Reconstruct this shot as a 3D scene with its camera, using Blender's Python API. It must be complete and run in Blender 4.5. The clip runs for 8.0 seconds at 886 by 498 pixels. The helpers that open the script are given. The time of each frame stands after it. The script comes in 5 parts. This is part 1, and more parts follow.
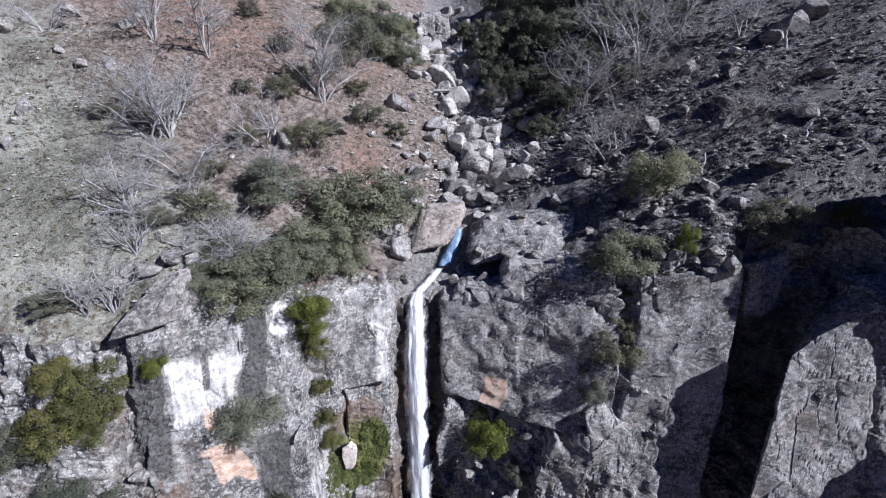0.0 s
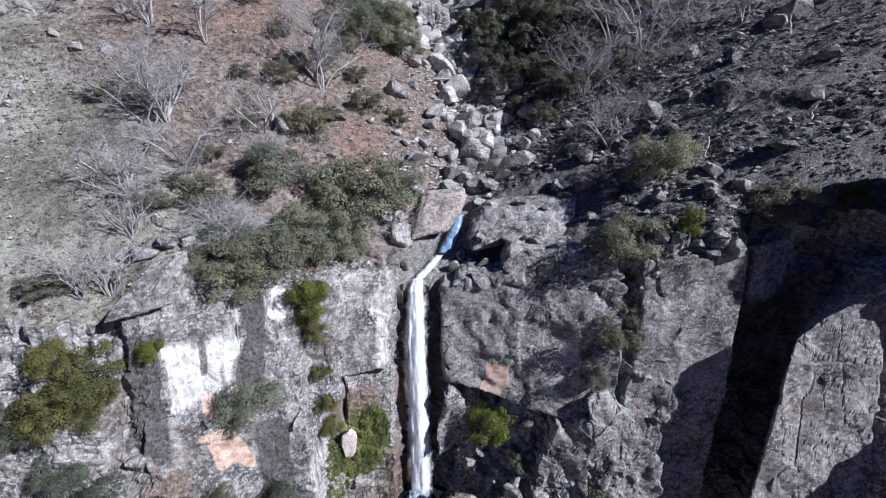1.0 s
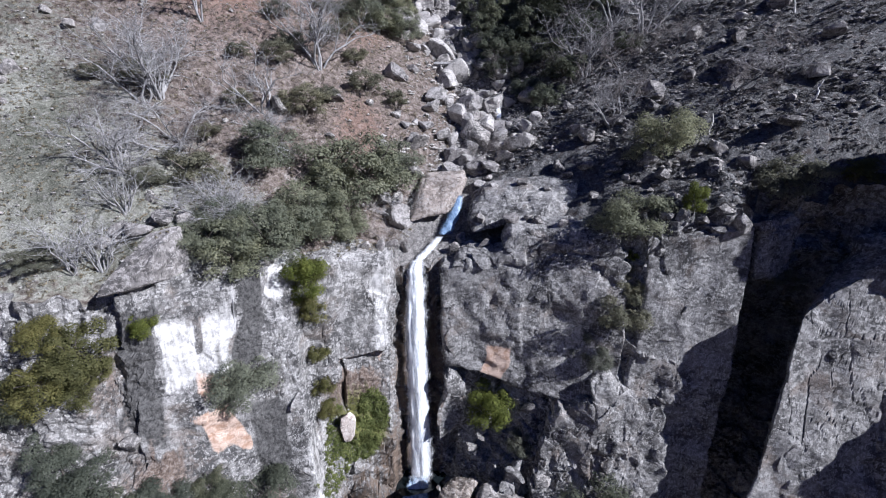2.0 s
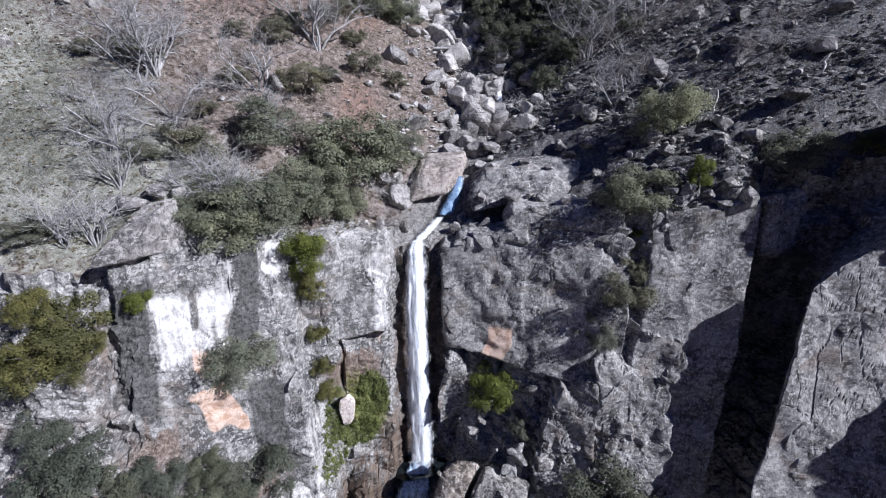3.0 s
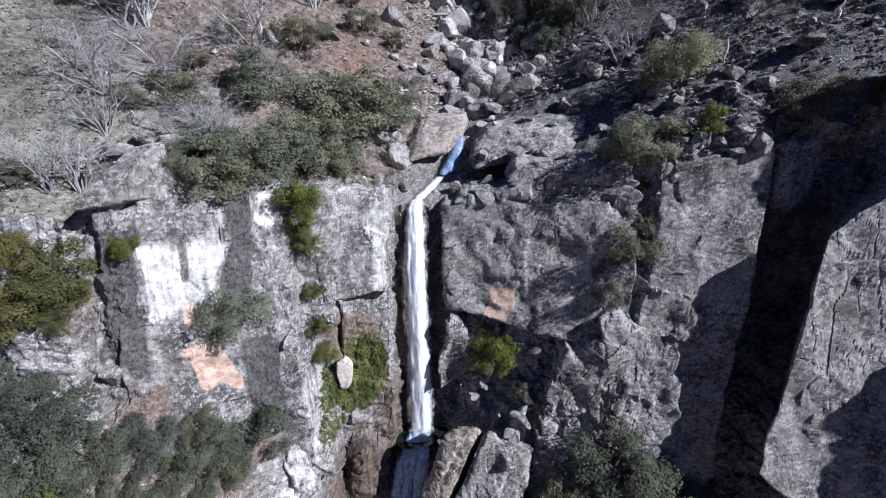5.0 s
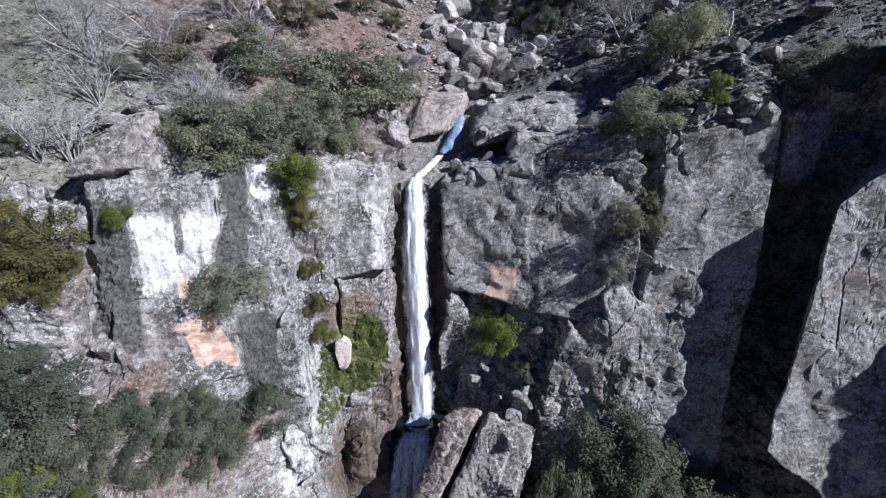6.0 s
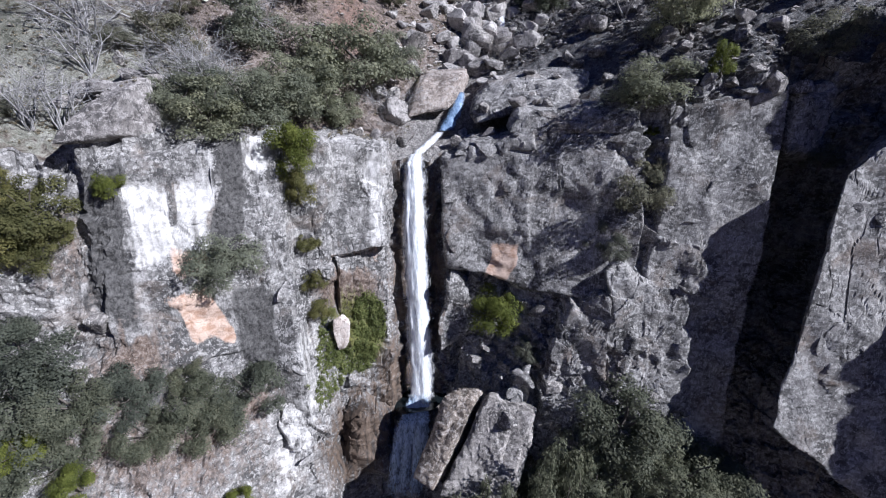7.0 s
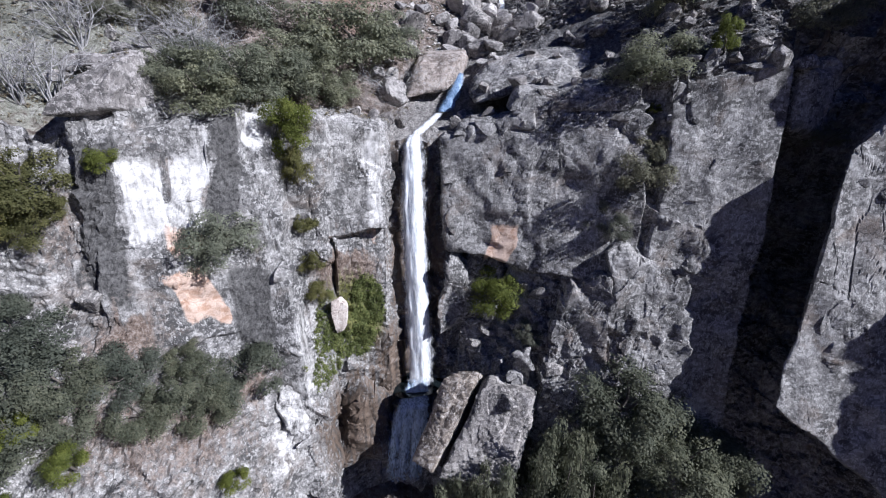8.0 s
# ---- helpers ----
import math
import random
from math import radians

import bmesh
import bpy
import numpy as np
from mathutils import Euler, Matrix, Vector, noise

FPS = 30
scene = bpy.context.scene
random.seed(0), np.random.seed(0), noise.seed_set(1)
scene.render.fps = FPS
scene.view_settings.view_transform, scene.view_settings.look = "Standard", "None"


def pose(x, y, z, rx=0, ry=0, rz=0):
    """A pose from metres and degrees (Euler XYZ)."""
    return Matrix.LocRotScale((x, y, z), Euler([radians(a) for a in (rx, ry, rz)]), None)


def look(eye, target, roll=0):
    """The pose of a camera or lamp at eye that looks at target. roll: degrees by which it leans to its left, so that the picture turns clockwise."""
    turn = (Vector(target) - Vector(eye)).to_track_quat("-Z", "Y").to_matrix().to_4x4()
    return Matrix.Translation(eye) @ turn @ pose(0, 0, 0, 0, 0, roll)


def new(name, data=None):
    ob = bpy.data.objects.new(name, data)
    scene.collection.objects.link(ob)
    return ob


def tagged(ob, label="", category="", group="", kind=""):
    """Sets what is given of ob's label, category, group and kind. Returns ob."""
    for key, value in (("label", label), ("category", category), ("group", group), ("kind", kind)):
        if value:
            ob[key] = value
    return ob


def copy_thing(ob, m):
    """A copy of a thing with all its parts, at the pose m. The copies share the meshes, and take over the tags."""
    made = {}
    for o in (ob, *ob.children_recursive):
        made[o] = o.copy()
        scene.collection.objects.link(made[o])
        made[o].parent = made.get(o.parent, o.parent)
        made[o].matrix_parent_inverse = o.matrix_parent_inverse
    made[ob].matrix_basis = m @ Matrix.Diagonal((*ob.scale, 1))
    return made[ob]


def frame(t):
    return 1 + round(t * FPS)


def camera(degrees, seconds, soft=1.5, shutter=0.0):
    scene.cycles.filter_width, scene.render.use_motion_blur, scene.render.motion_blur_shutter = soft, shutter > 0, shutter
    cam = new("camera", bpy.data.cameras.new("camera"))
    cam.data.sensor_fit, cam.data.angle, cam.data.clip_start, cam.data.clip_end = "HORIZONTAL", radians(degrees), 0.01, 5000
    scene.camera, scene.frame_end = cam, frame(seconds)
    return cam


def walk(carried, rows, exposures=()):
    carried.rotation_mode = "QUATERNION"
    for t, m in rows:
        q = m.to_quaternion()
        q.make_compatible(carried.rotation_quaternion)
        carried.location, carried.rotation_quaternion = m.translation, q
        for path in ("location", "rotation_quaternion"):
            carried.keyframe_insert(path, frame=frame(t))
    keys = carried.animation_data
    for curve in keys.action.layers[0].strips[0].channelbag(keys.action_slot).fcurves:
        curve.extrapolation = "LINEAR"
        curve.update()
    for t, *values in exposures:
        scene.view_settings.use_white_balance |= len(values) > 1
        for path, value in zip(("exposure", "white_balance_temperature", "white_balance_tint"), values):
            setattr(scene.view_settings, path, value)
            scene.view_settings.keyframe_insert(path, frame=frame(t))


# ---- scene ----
cam = camera(96.5, 8.0, soft=1.12)
PATH = [
    (0, (-0.116, -1.56, 24.94), (-0.114, 0.341, 24.32), 0.1),
    (0.5, (-0.111, -1.581, 24.489), (-0.111, 0.321, 23.87), 0.1),
    (1, (-0.166, -1.521, 23.748), (-0.163, 0.378, 23.122), 0.0),
    (1.5, (-0.218, -1.477, 22.984), (-0.211, 0.421, 22.352), 0.0),
    (3, (-0.227, -1.556, 20.184), (-0.223, 0.344, 19.56), -0.2),
    (3.5, (-0.254, -1.503, 19.393), (-0.248, 0.395, 18.763), -0.2),
    (4, (-0.289, -1.484, 18.575), (-0.283, 0.413, 17.942), -0.2),
    (4.5, (-0.343, -1.489, 17.773), (-0.335, 0.406, 17.135), -0.2),
    (6, (-0.298, -1.587, 15.011), (-0.294, 0.31, 14.378), -0.4),
    (6.5, (-0.311, -1.588, 14.154), (-0.306, 0.308, 13.517), -0.4),
    (7, (-0.346, -1.593, 13.315), (-0.339, 0.301, 12.674), -0.4),
    (7.5, (-0.4, -1.603, 12.57), (-0.39, 0.288, 11.918), -0.5),
    (8, (-0.367, -1.608, 12.084), (-0.355, 0.282, 11.428), -0.4),
]
walk(cam, [(t, look(eye, target, roll)) for t, eye, target, roll in PATH], [(0, 0.58, 5150, 14), (8, 0.58, 5150, 14)])

# ---- light ----
SUN_DIR = Vector((0.775, -0.375, 0.585)).normalized()   # towards the sun
world = bpy.data.worlds.new("sky")
scene.world = world
world.use_nodes = True
wn = world.node_tree.nodes
sky = wn.new("ShaderNodeTexSky")
sky.sky_type = "NISHITA"
sky.sun_disc = False
sky.sun_elevation = math.asin(SUN_DIR.z)
sky.sun_rotation = math.atan2(SUN_DIR.x, SUN_DIR.y)
sky.altitude = 900
sky.ozone_density = 6.0
sky.dust_density = 0.4
wn["Background"].inputs["Strength"].default_value = 0.0138
tint = wn.new("ShaderNodeMix")
tint.data_type = "RGBA"
tint.blend_type = "MULTIPLY"
tint.inputs[0].default_value = 1.0
for socket in tint.inputs:
    if socket.type == "RGBA" and socket.name == "B":
        socket.default_value = (0.40, 0.77, 1.78, 1)
    if socket.type == "RGBA" and socket.name == "A":
        world.node_tree.links.new(sky.outputs["Color"], socket)
for socket in tint.outputs:
    if socket.type == "RGBA":
        world.node_tree.links.new(socket, wn["Background"].inputs["Color"])
sun_data = bpy.data.lights.new("sun", "SUN")
sun_data.energy = 5.2
sun_data.angle = radians(0.53)
sun_data.color = (1.0, 0.89, 0.755)
sun = new("sun", sun_data)
sun.matrix_world = look((60, -30, 60), Vector((60, -30, 60)) - SUN_DIR * 10)

# ---- vectorised noise ----
def hashed(ix, iy, iz, seed):
    h = (ix.astype(np.int64) * 374761393 + iy.astype(np.int64) * 668265263 + iz.astype(np.int64) * 2147483647 + seed * 974711) & 0xFFFFFFFF
    h = ((h ^ (h >> 13)) * 1274126177) & 0xFFFFFFFF
    h = ((h ^ (h >> 16)) * 2246822519) & 0xFFFFFFFF
    return ((h ^ (h >> 15)) & 0xFFFFFF) / float(0x1000000)


def vnoise(p, seed=0):
    """Smooth value noise, -1 to 1, at points p (n x 3)."""
    i = np.floor(p)
    f = p - i
    f = f * f * f * (f * (f * 6 - 15) + 10)
    total = 0
    for dx in (0, 1):
        wx = f[:, 0] if dx else 1 - f[:, 0]
        for dy in (0, 1):
            wy = f[:, 1] if dy else 1 - f[:, 1]
            for dz in (0, 1):
                wz = f[:, 2] if dz else 1 - f[:, 2]
                total = total + wx * wy * wz * hashed(i[:, 0] + dx, i[:, 1] + dy, i[:, 2] + dz, seed)
    return total * 2 - 1


def fbm(p, octaves=4, seed=0, gain=0.5):
    total, amp, norm = 0, 1.0, 0
    for o in range(octaves):
        total = total + amp * vnoise(p * (2.03 ** o) + 17.3 * o, seed + o)
        norm += amp
        amp *= gain
    return total / norm


def cells(p, seed=0):
    """Voronoi cells: distance to the border, a random number per cell, and a tilt: the point's place along the cell's own random direction."""
    i = np.floor(p)
    f1 = np.full(len(p), 9.0)
    f2 = np.full(len(p), 9.0)
    rnd = np.zeros(len(p))
    tilt = np.zeros(len(p))
    for dx in (-1, 0, 1):
        for dy in (-1, 0, 1):
            for dz in (-1, 0, 1):
                c = i + (dx, dy, dz)
                h = [hashed(c[:, 0], c[:, 1], c[:, 2], seed + k) for k in (1, 2, 3, 4)]
                v = p - c - np.stack(h[:3], 1)
                d = np.sqrt((v ** 2).sum(1))
                near = d < f1
                f2 = np.where(near, f1, np.minimum(f2, d))
                rnd = np.where(near, h[3], rnd)
                lean = v[:, 0] * (h[1] - 0.5) + v[:, 1] * (h[2] - 0.5) + v[:, 2] * (h[0] - 0.5)
                tilt = np.where(near, lean, tilt)
                f1 = np.where(near, d, f1)
    return f2 - f1, rnd, tilt


def smooth(a, b, x):
    t = np.clip((x - a) / (b - a), 0, 1)
    return t * t * (3 - 2 * t)


def joint_steps(p, normal, spacing, seed):
    """Saw-toothed offsets across a set of parallel joint planes, each plane of its own strength and reach."""
    n = np.array(normal, dtype=float)
    n /= np.linalg.norm(n)
    s = p @ n / spacing + 0.8 * fbm(p * (0.3 / max(spacing, 0.5)) + 5, 2, seed)
    k = np.floor(s)
    amp = hashed(k, k * 0, k * 0, seed + 2)
    reach = smooth(-0.25, 0.25, vnoise(p * (0.55 / max(spacing, 0.5)) + k[:, None] * 3.17, seed + 3))
    f = s - k
    return np.minimum(f / 0.88, (1 - f) / 0.12) * amp * reach - 0.25


def rock_relief(p, seed=0, block=1.0, fine=1.0, joints=1.0):
    """Outward relief of jointed, fractured granite at p, in metres."""
    w = p + 0.35 * np.stack([vnoise(p * 0.5 + 31, seed + 60), vnoise(p * 0.5 + 57, seed + 61), vnoise(p * 0.5 + 83, seed + 62)], 1)
    w = np.stack([w[:, 0] + 0.35 * w[:, 2], w[:, 1], w[:, 2] - 0.25 * w[:, 0]], 1)
    e1, r1, t1 = cells(w * (0.24, 0.24, 0.16), seed + 10)
    e2, r2, t2 = cells(w * (0.62, 0.62, 0.50), seed + 20)
    e3, r3, t3 = cells(w * (1.7, 1.7, 2.3), seed + 30)
    d = block * (0.80 * (r1 - 0.5) + 1.6 * t1 + 0.40 * (r2 - 0.5) + 1.3 * t2 + 0.10 * (r3 - 0.5) + 0.34 * t3)
    d -= joints * (0.35 * (1 - smooth(0.0, 0.035, e1)) * (r1 > 0.35) + 0.16 * (1 - smooth(0.0, 0.05, e2)) * (r2 > 0.5))
    d += fine * (0.45 * joint_steps(p, (0.38, 0.1, 0.92), 1.7, 71) + 0.45 * joint_steps(p, (0.93, 0.2, -0.3), 2.1, 74)
                 + 0.10 * joint_steps(p, (0.15, 0.2, 0.97), 0.62, 77) + 0.10 * joint_steps(p, (0.95, -0.2, 0.22), 0.75, 80))
    d += fine * (0.10 * t3 + 0.07 * fbm(p * 0.8, 4, seed + 1) + 0.04 * fbm(p * 4.0, 2, seed + 5))
    return d


# ---- shape of the valley ----
def stream_x(y):
    return np.interp(y, [20, 31, 34, 37, 42, 48, 54, 80, 140], [-2.4, -2.3, -0.6, 0.8, 3.4, 4.4, 1.6, -1.0, 6.0])


def stream_z(y):
    return np.interp(y, [-60, 20, 31, 33.5, 35, 42.5, 48, 53, 58, 80, 140, 400], [-6, 3.0, 10.3, 12.0, 14.0, 19.5, 23.0, 27.0, 31.0, 45.0, 84, 210])


def hill_z(x, y):
    """Height of the open slopes on both sides of the stream."""
    d = x - stream_x(y)
    a = np.sqrt(d * d + 4.0) - 1.9
    left = 0.60 * np.minimum(a, 20) + 0.30 * np.clip(a - 20, 0, 40) + 0.45 * np.clip(a - 60, 0, 400)
    right = 0.46 * np.minimum(a, 24) + 0.36 * np.clip(a - 24, 0, 400)
    side = smooth(-2.0, 2.0, d)
    bench = 1.5 * np.exp(-((x - 6.5) / 5.5) ** 2 - ((y - 32) / 3.2) ** 2)
    dip = 3.2 * smooth(-18.5, -22.5, x) * smooth(28, 21, y) + 2.6 * smooth(20.5, 23, x) * smooth(29.5, 26, y)
    far = 1 - 0.55 * smooth(70, 200, y)
    return stream_z(y) + (left * (1 - side) + right * side) * far - bench - dip


STATIONS = [-60, -30, -23, -19, -14.5, -11, -9, -7, -4.5, -3.2, -1, 1, 4, 9, 13, 17, 20.5, 22.5, 25, 29, 31.5, 36, 60]
FRONT_TOP = [18, 19, 20.4, 21.3, 24.1, 26.1, 27.6, 28.2, 29.2, 30.9, 30.9, 30.8, 31, 30, 27.2, 26.0, 25.4, 26.5, 26.4, 26.0, 24, 19, 14]
FRONT_MID = [15, 16.5, 17.9, 19.3, 22.4, 23.8, 25.8, 26.3, 26.8, 29.3, 29.3, 28.8, 27.6, 25.0, 24.2, 23.6, 27.5, 32, 32, 31, 25, 17.5, 10]
FRONT_LOW = [7, 10.5, 12.0, 13.5, 16, 20.4, 24.2, 25.2, 26.0, 28.6, 28.6, 27, 25.6, 21.5, 20.5, 20.4, 22.5, 27, 27, 25, 22, 16, 6]


def brink_y(x):
    ragged = 0.40 * np.sin(1.1 * x + 0.7) + 0.28 * np.sin(2.7 * x + 2.0) + 0.14 * np.sin(6.3 * x)
    return np.interp(x, STATIONS, FRONT_TOP) + ragged


def brink_z(x):
    return hill_z(x, brink_y(x))


def face_y(x, z):
    """Depth of the cliff face at height z."""
    top, mid, low = (np.interp(x, STATIONS, f) for f in (FRONT_TOP, FRONT_MID, FRONT_LOW))
    zb = brink_z(x)
    top = brink_y(x)
    upper = mid + (top - mid) * np.clip(z / np.maximum(zb, 1), 0, 1.1) ** 1.15
    lower = mid + (low - mid) * np.clip(-z / 10, 0, 3)
    return np.where(z >= 0, upper, lower)

# ---- materials ----
def material(name):
    m = bpy.data.materials.new(name)
    m.use_nodes = True
    t = m.node_tree
    b = t.nodes["Principled BSDF"]
    return m, t, b


def node(t, kind, **kw):
    n = t.nodes.new(kind)
    for k, v in kw.items():
        if k.startswith("_"):
            n.inputs[k[1:].replace("_", " ")].default_value = v
    return n


def noise_tex(t, co, scale, detail=6, rough=0.6, stretch=None, distort=0.0):
    if stretch:
        mp = t.nodes.new("ShaderNodeMapping")
        mp.inputs["Scale"].default_value = stretch
        t.links.new(co, mp.inputs["Vector"])
        co = mp.outputs["Vector"]
    n = t.nodes.new("ShaderNodeTexNoise")
    n.inputs["Scale"].default_value = scale
    n.inputs["Detail"].default_value = detail
    n.inputs["Roughness"].default_value = rough
    n.inputs["Distortion"].default_value = distort
    t.links.new(co, n.inputs["Vector"])
    return n.outputs["Fac"]


def ramp(t, fac, stops):
    r = t.nodes.new("ShaderNodeValToRGB")
    e = r.color_ramp.elements
    while len(e) < len(stops):
        e.new(0.5)
    for el, (pos, col) in zip(e, stops):
        el.position = pos
        el.color = (*col, 1) if len(col) == 3 else (col[0],) * 3 + (1,)
    t.links.new(fac, r.inputs["Fac"])
    return r.outputs["Color"]


def mix(t, fac, a, b, mode="MIX"):
    n = t.nodes.new("ShaderNodeMix")
    n.data_type, n.blend_type = "RGBA", mode
    for sock, v in ((n.inputs[0], fac), (n.inputs[6], a), (n.inputs[7], b)):
        if isinstance(v, (int, float)):
            sock.default_value = v
        elif isinstance(v, tuple):
            sock.default_value = (*v, 1)
        else:
            t.links.new(v, sock)
    return n.outputs[2]


def calc(t, op, a, b=0.0, clamp=False):
    n = t.nodes.new("ShaderNodeMath")
    n.operation, n.use_clamp = op, clamp
    for sock, v in zip(n.inputs, (a, b)):
        if isinstance(v, (int, float)):
            sock.default_value = v
        else:
            t.links.new(v, sock)
    return n.outputs[0]


def bump(t, b, height, strength=0.4, distance=0.1):
    n = t.nodes.new("ShaderNodeBump")
    n.inputs["Strength"].default_value = strength
    n.inputs["Distance"].default_value = distance
    t.links.new(height, n.inputs["Height"])
    t.links.new(n.outputs["Normal"], b.inputs["Normal"])


def place_co(t):
    g = t.nodes.new("ShaderNodeNewGeometry")
    return g.outputs["Position"]


def zone_channels(t):
    a = t.nodes.new("ShaderNodeAttribute")
    a.attribute_name = "zones"
    s = t.nodes.new("ShaderNodeSeparateColor")
    t.links.new(a.outputs["Color"], s.inputs["Color"])
    return s.outputs["Red"], s.outputs["Green"], s.outputs["Blue"], a.outputs["Alpha"]


def voronoi(t, co, scale, feature="F1", stretch=(1, 1, 1), shake=0.25, shake_scale=1.5):
    """Angular cells, their borders bent by noise: a random value per cell, or the distance to the border."""
    n = t.nodes.new("ShaderNodeTexNoise")
    n.inputs["Scale"].default_value = shake_scale
    n.inputs["Detail"].default_value = 4
    t.links.new(co, n.inputs["Vector"])
    add = t.nodes.new("ShaderNodeVectorMath")
    add.operation = "MULTIPLY_ADD"
    t.links.new(n.outputs["Color"], add.inputs[0])
    add.inputs[1].default_value = (shake, shake, shake)
    t.links.new(co, add.inputs[2])
    mp = t.nodes.new("ShaderNodeMapping")
    mp.inputs["Scale"].default_value = stretch
    mp.inputs["Rotation"].default_value = (0.2, 0.35, 0.3)
    t.links.new(add.outputs[0], mp.inputs["Vector"])
    v = t.nodes.new("ShaderNodeTexVoronoi")
    v.feature = feature
    v.inputs["Scale"].default_value = scale
    t.links.new(mp.outputs["Vector"], v.inputs["Vector"])
    if feature != "F1":
        return v.outputs["Distance"]
    sep = t.nodes.new("ShaderNodeSeparateColor")
    t.links.new(v.outputs["Color"], sep.inputs["Color"])
    return sep.outputs["Red"]


def granite(name, dark=(0.077, 0.075, 0.074), mid=(0.209, 0.203, 0.196), pale=(0.45, 0.436, 0.418), zones=True):
    m, t, b = material(name)
    co = place_co(t)
    broad = noise_tex(t, co, 0.45, 5, 0.65, (1, 1, 0.55), 0.6)
    lichen = noise_tex(t, co, 1.5, 8, 0.70, (1, 1, 1.3), 0.6)
    flaky = noise_tex(t, co, 4.4, 6, 0.72, (1.1, 1.1, 0.9), 0.35)
    speck = noise_tex(t, co, 15.0, 4, 0.7, (1, 1, 1.5))
    dash = noise_tex(t, co, 7.5, 3, 0.6, (1.25, 1.25, 0.55), 0.8)
    streak = noise_tex(t, co, 1.6, 4, 0.6, (1.6, 1.6, 0.10), 0.3)
    plate = voronoi(t, co, 1.1, "F1", (1, 1, 1.5), 0.5)
    chip = voronoi(t, co, 3.6, "F1", (1, 1, 1.6), 0.22, 4.0)
    crack = voronoi(t, co, 0.75, "DISTANCE_TO_EDGE", (1, 1, 1.3), 0.6, 1.2)
    f = calc(t, "ADD", calc(t, "ADD", calc(t, "MULTIPLY", broad, 0.42), calc(t, "MULTIPLY", lichen, 0.22)),
             calc(t, "ADD", calc(t, "MULTIPLY", dash, 0.18), calc(t, "MULTIPLY", speck, 0.12)))
    f = calc(t, "ADD", f, calc(t, "ADD", calc(t, "MULTIPLY", calc(t, "SUBTRACT", plate, 0.5), 0.055), calc(t, "MULTIPLY", calc(t, "SUBTRACT", chip, 0.5), 0.09)))
    f = calc(t, "ADD", f, 0.02)
    soft_mid = tuple(0.6 * a + 0.4 * c for a, c in zip(mid, pale))
    col = ramp(t, f, [(0.42, dark), (0.475, mid), (0.535, soft_mid), (0.60, pale)])
    col = mix(t, ramp(t, streak, [(0.52, (0,)), (0.70, (0.6,))]), col, dark)
    flecks = ramp(t, calc(t, "ADD", calc(t, "MULTIPLY", dash, 0.5), calc(t, "ADD", calc(t, "MULTIPLY", speck, 0.38), calc(t, "MULTIPLY", chip, 0.12))), [(0.535, (0,)), (0.585, (0.72,))])
    col = mix(t, flecks, col, (0.52, 0.51, 0.495))
    col = mix(t, ramp(t, calc(t, "ADD", calc(t, "MULTIPLY", dash, 0.4), calc(t, "MULTIPLY", speck, 0.6)), [(0.40, (0.5,)), (0.46, (0,))]), col, dark)
    pits = ramp(t, noise_tex(t, co, 3.0, 6, 0.75, (1, 1, 1.9), 1.2), [(0.31, (0.7,)), (0.37, (0,))])
    col = mix(t, pits, col, tuple(0.5 * a for a in dark))
    line = calc(t, "MULTIPLY", ramp(t, crack, [(0.006, (1,)), (0.024, (0,))]), ramp(t, lichen, [(0.53, (0,)), (0.60, (0.9,))]))
    col = mix(t, line, col, tuple(0.35 * a for a in dark))
    if zones:
        rust = noise_tex(t, co, 0.33, 6, 0.7, None, 0.8)
        col = mix(t, ramp(t, rust, [(0.54, (0,)), (0.70, (0.6,))]), col, ramp(t, flaky, [(0.38, (0.095, 0.07, 0.055)), (0.60, (0.30, 0.24, 0.19))]))
        white, orange, wet, moss = zone_channels(t)
        edge = calc(t, "SUBTRACT", calc(t, "ADD", calc(t, "MULTIPLY", flaky, 0.8), calc(t, "ADD", calc(t, "MULTIPLY", streak, 0.7), calc(t, "MULTIPLY", broad, 0.6))), 1.05)
        edge = calc(t, "MULTIPLY", edge, 1.3)
        runs = calc(t, "SUBTRACT", calc(t, "ADD", calc(t, "MULTIPLY", dash, 0.35), calc(t, "ADD", calc(t, "MULTIPLY", streak, 1.1), calc(t, "MULTIPLY", lichen, 0.55))), 1.0)
        def zone(v, lo=0.40, hi=0.72, by=edge):
            return ramp(t, calc(t, "ADD", v, by), [(lo, (0,)), (hi, (1,))])
        white_col = ramp(t, calc(t, "ADD", calc(t, "MULTIPLY", lichen, 0.6), calc(t, "MULTIPLY", streak, 0.4)), [(0.38, (0.34, 0.33, 0.31)), (0.53, (0.74, 0.725, 0.70))])
        col = mix(t, zone(white, 0.36, 0.84, runs), col, white_col)
        stain_col = ramp(t, flaky, [(0.38, tuple(0.55 * a for a in dark)), (0.60, tuple(0.75 * a for a in mid))])
        col = mix(t, zone(calc(t, "MULTIPLY", white, -1.0), 0.38, 0.74, runs), col, stain_col)
        orange_col = ramp(t, lichen, [(0.38, (0.46, 0.30, 0.21)), (0.56, (0.68, 0.53, 0.43))])
        col = mix(t, zone(orange), col, orange_col)
        litter_col = ramp(t, flaky, [(0.36, (0.07, 0.05, 0.04)), (0.50, (0.17, 0.13, 0.105)), (0.62, (0.30, 0.26, 0.23))])
        col = mix(t, zone(calc(t, "MULTIPLY", orange, -1.0)), col, litter_col)
        moss_col = ramp(t, flaky, [(0.35, (0.05, 0.055, 0.02)), (0.6, (0.17, 0.17, 0.055))])
        col = mix(t, zone(moss), col, moss_col)
        wz = zone(wet)
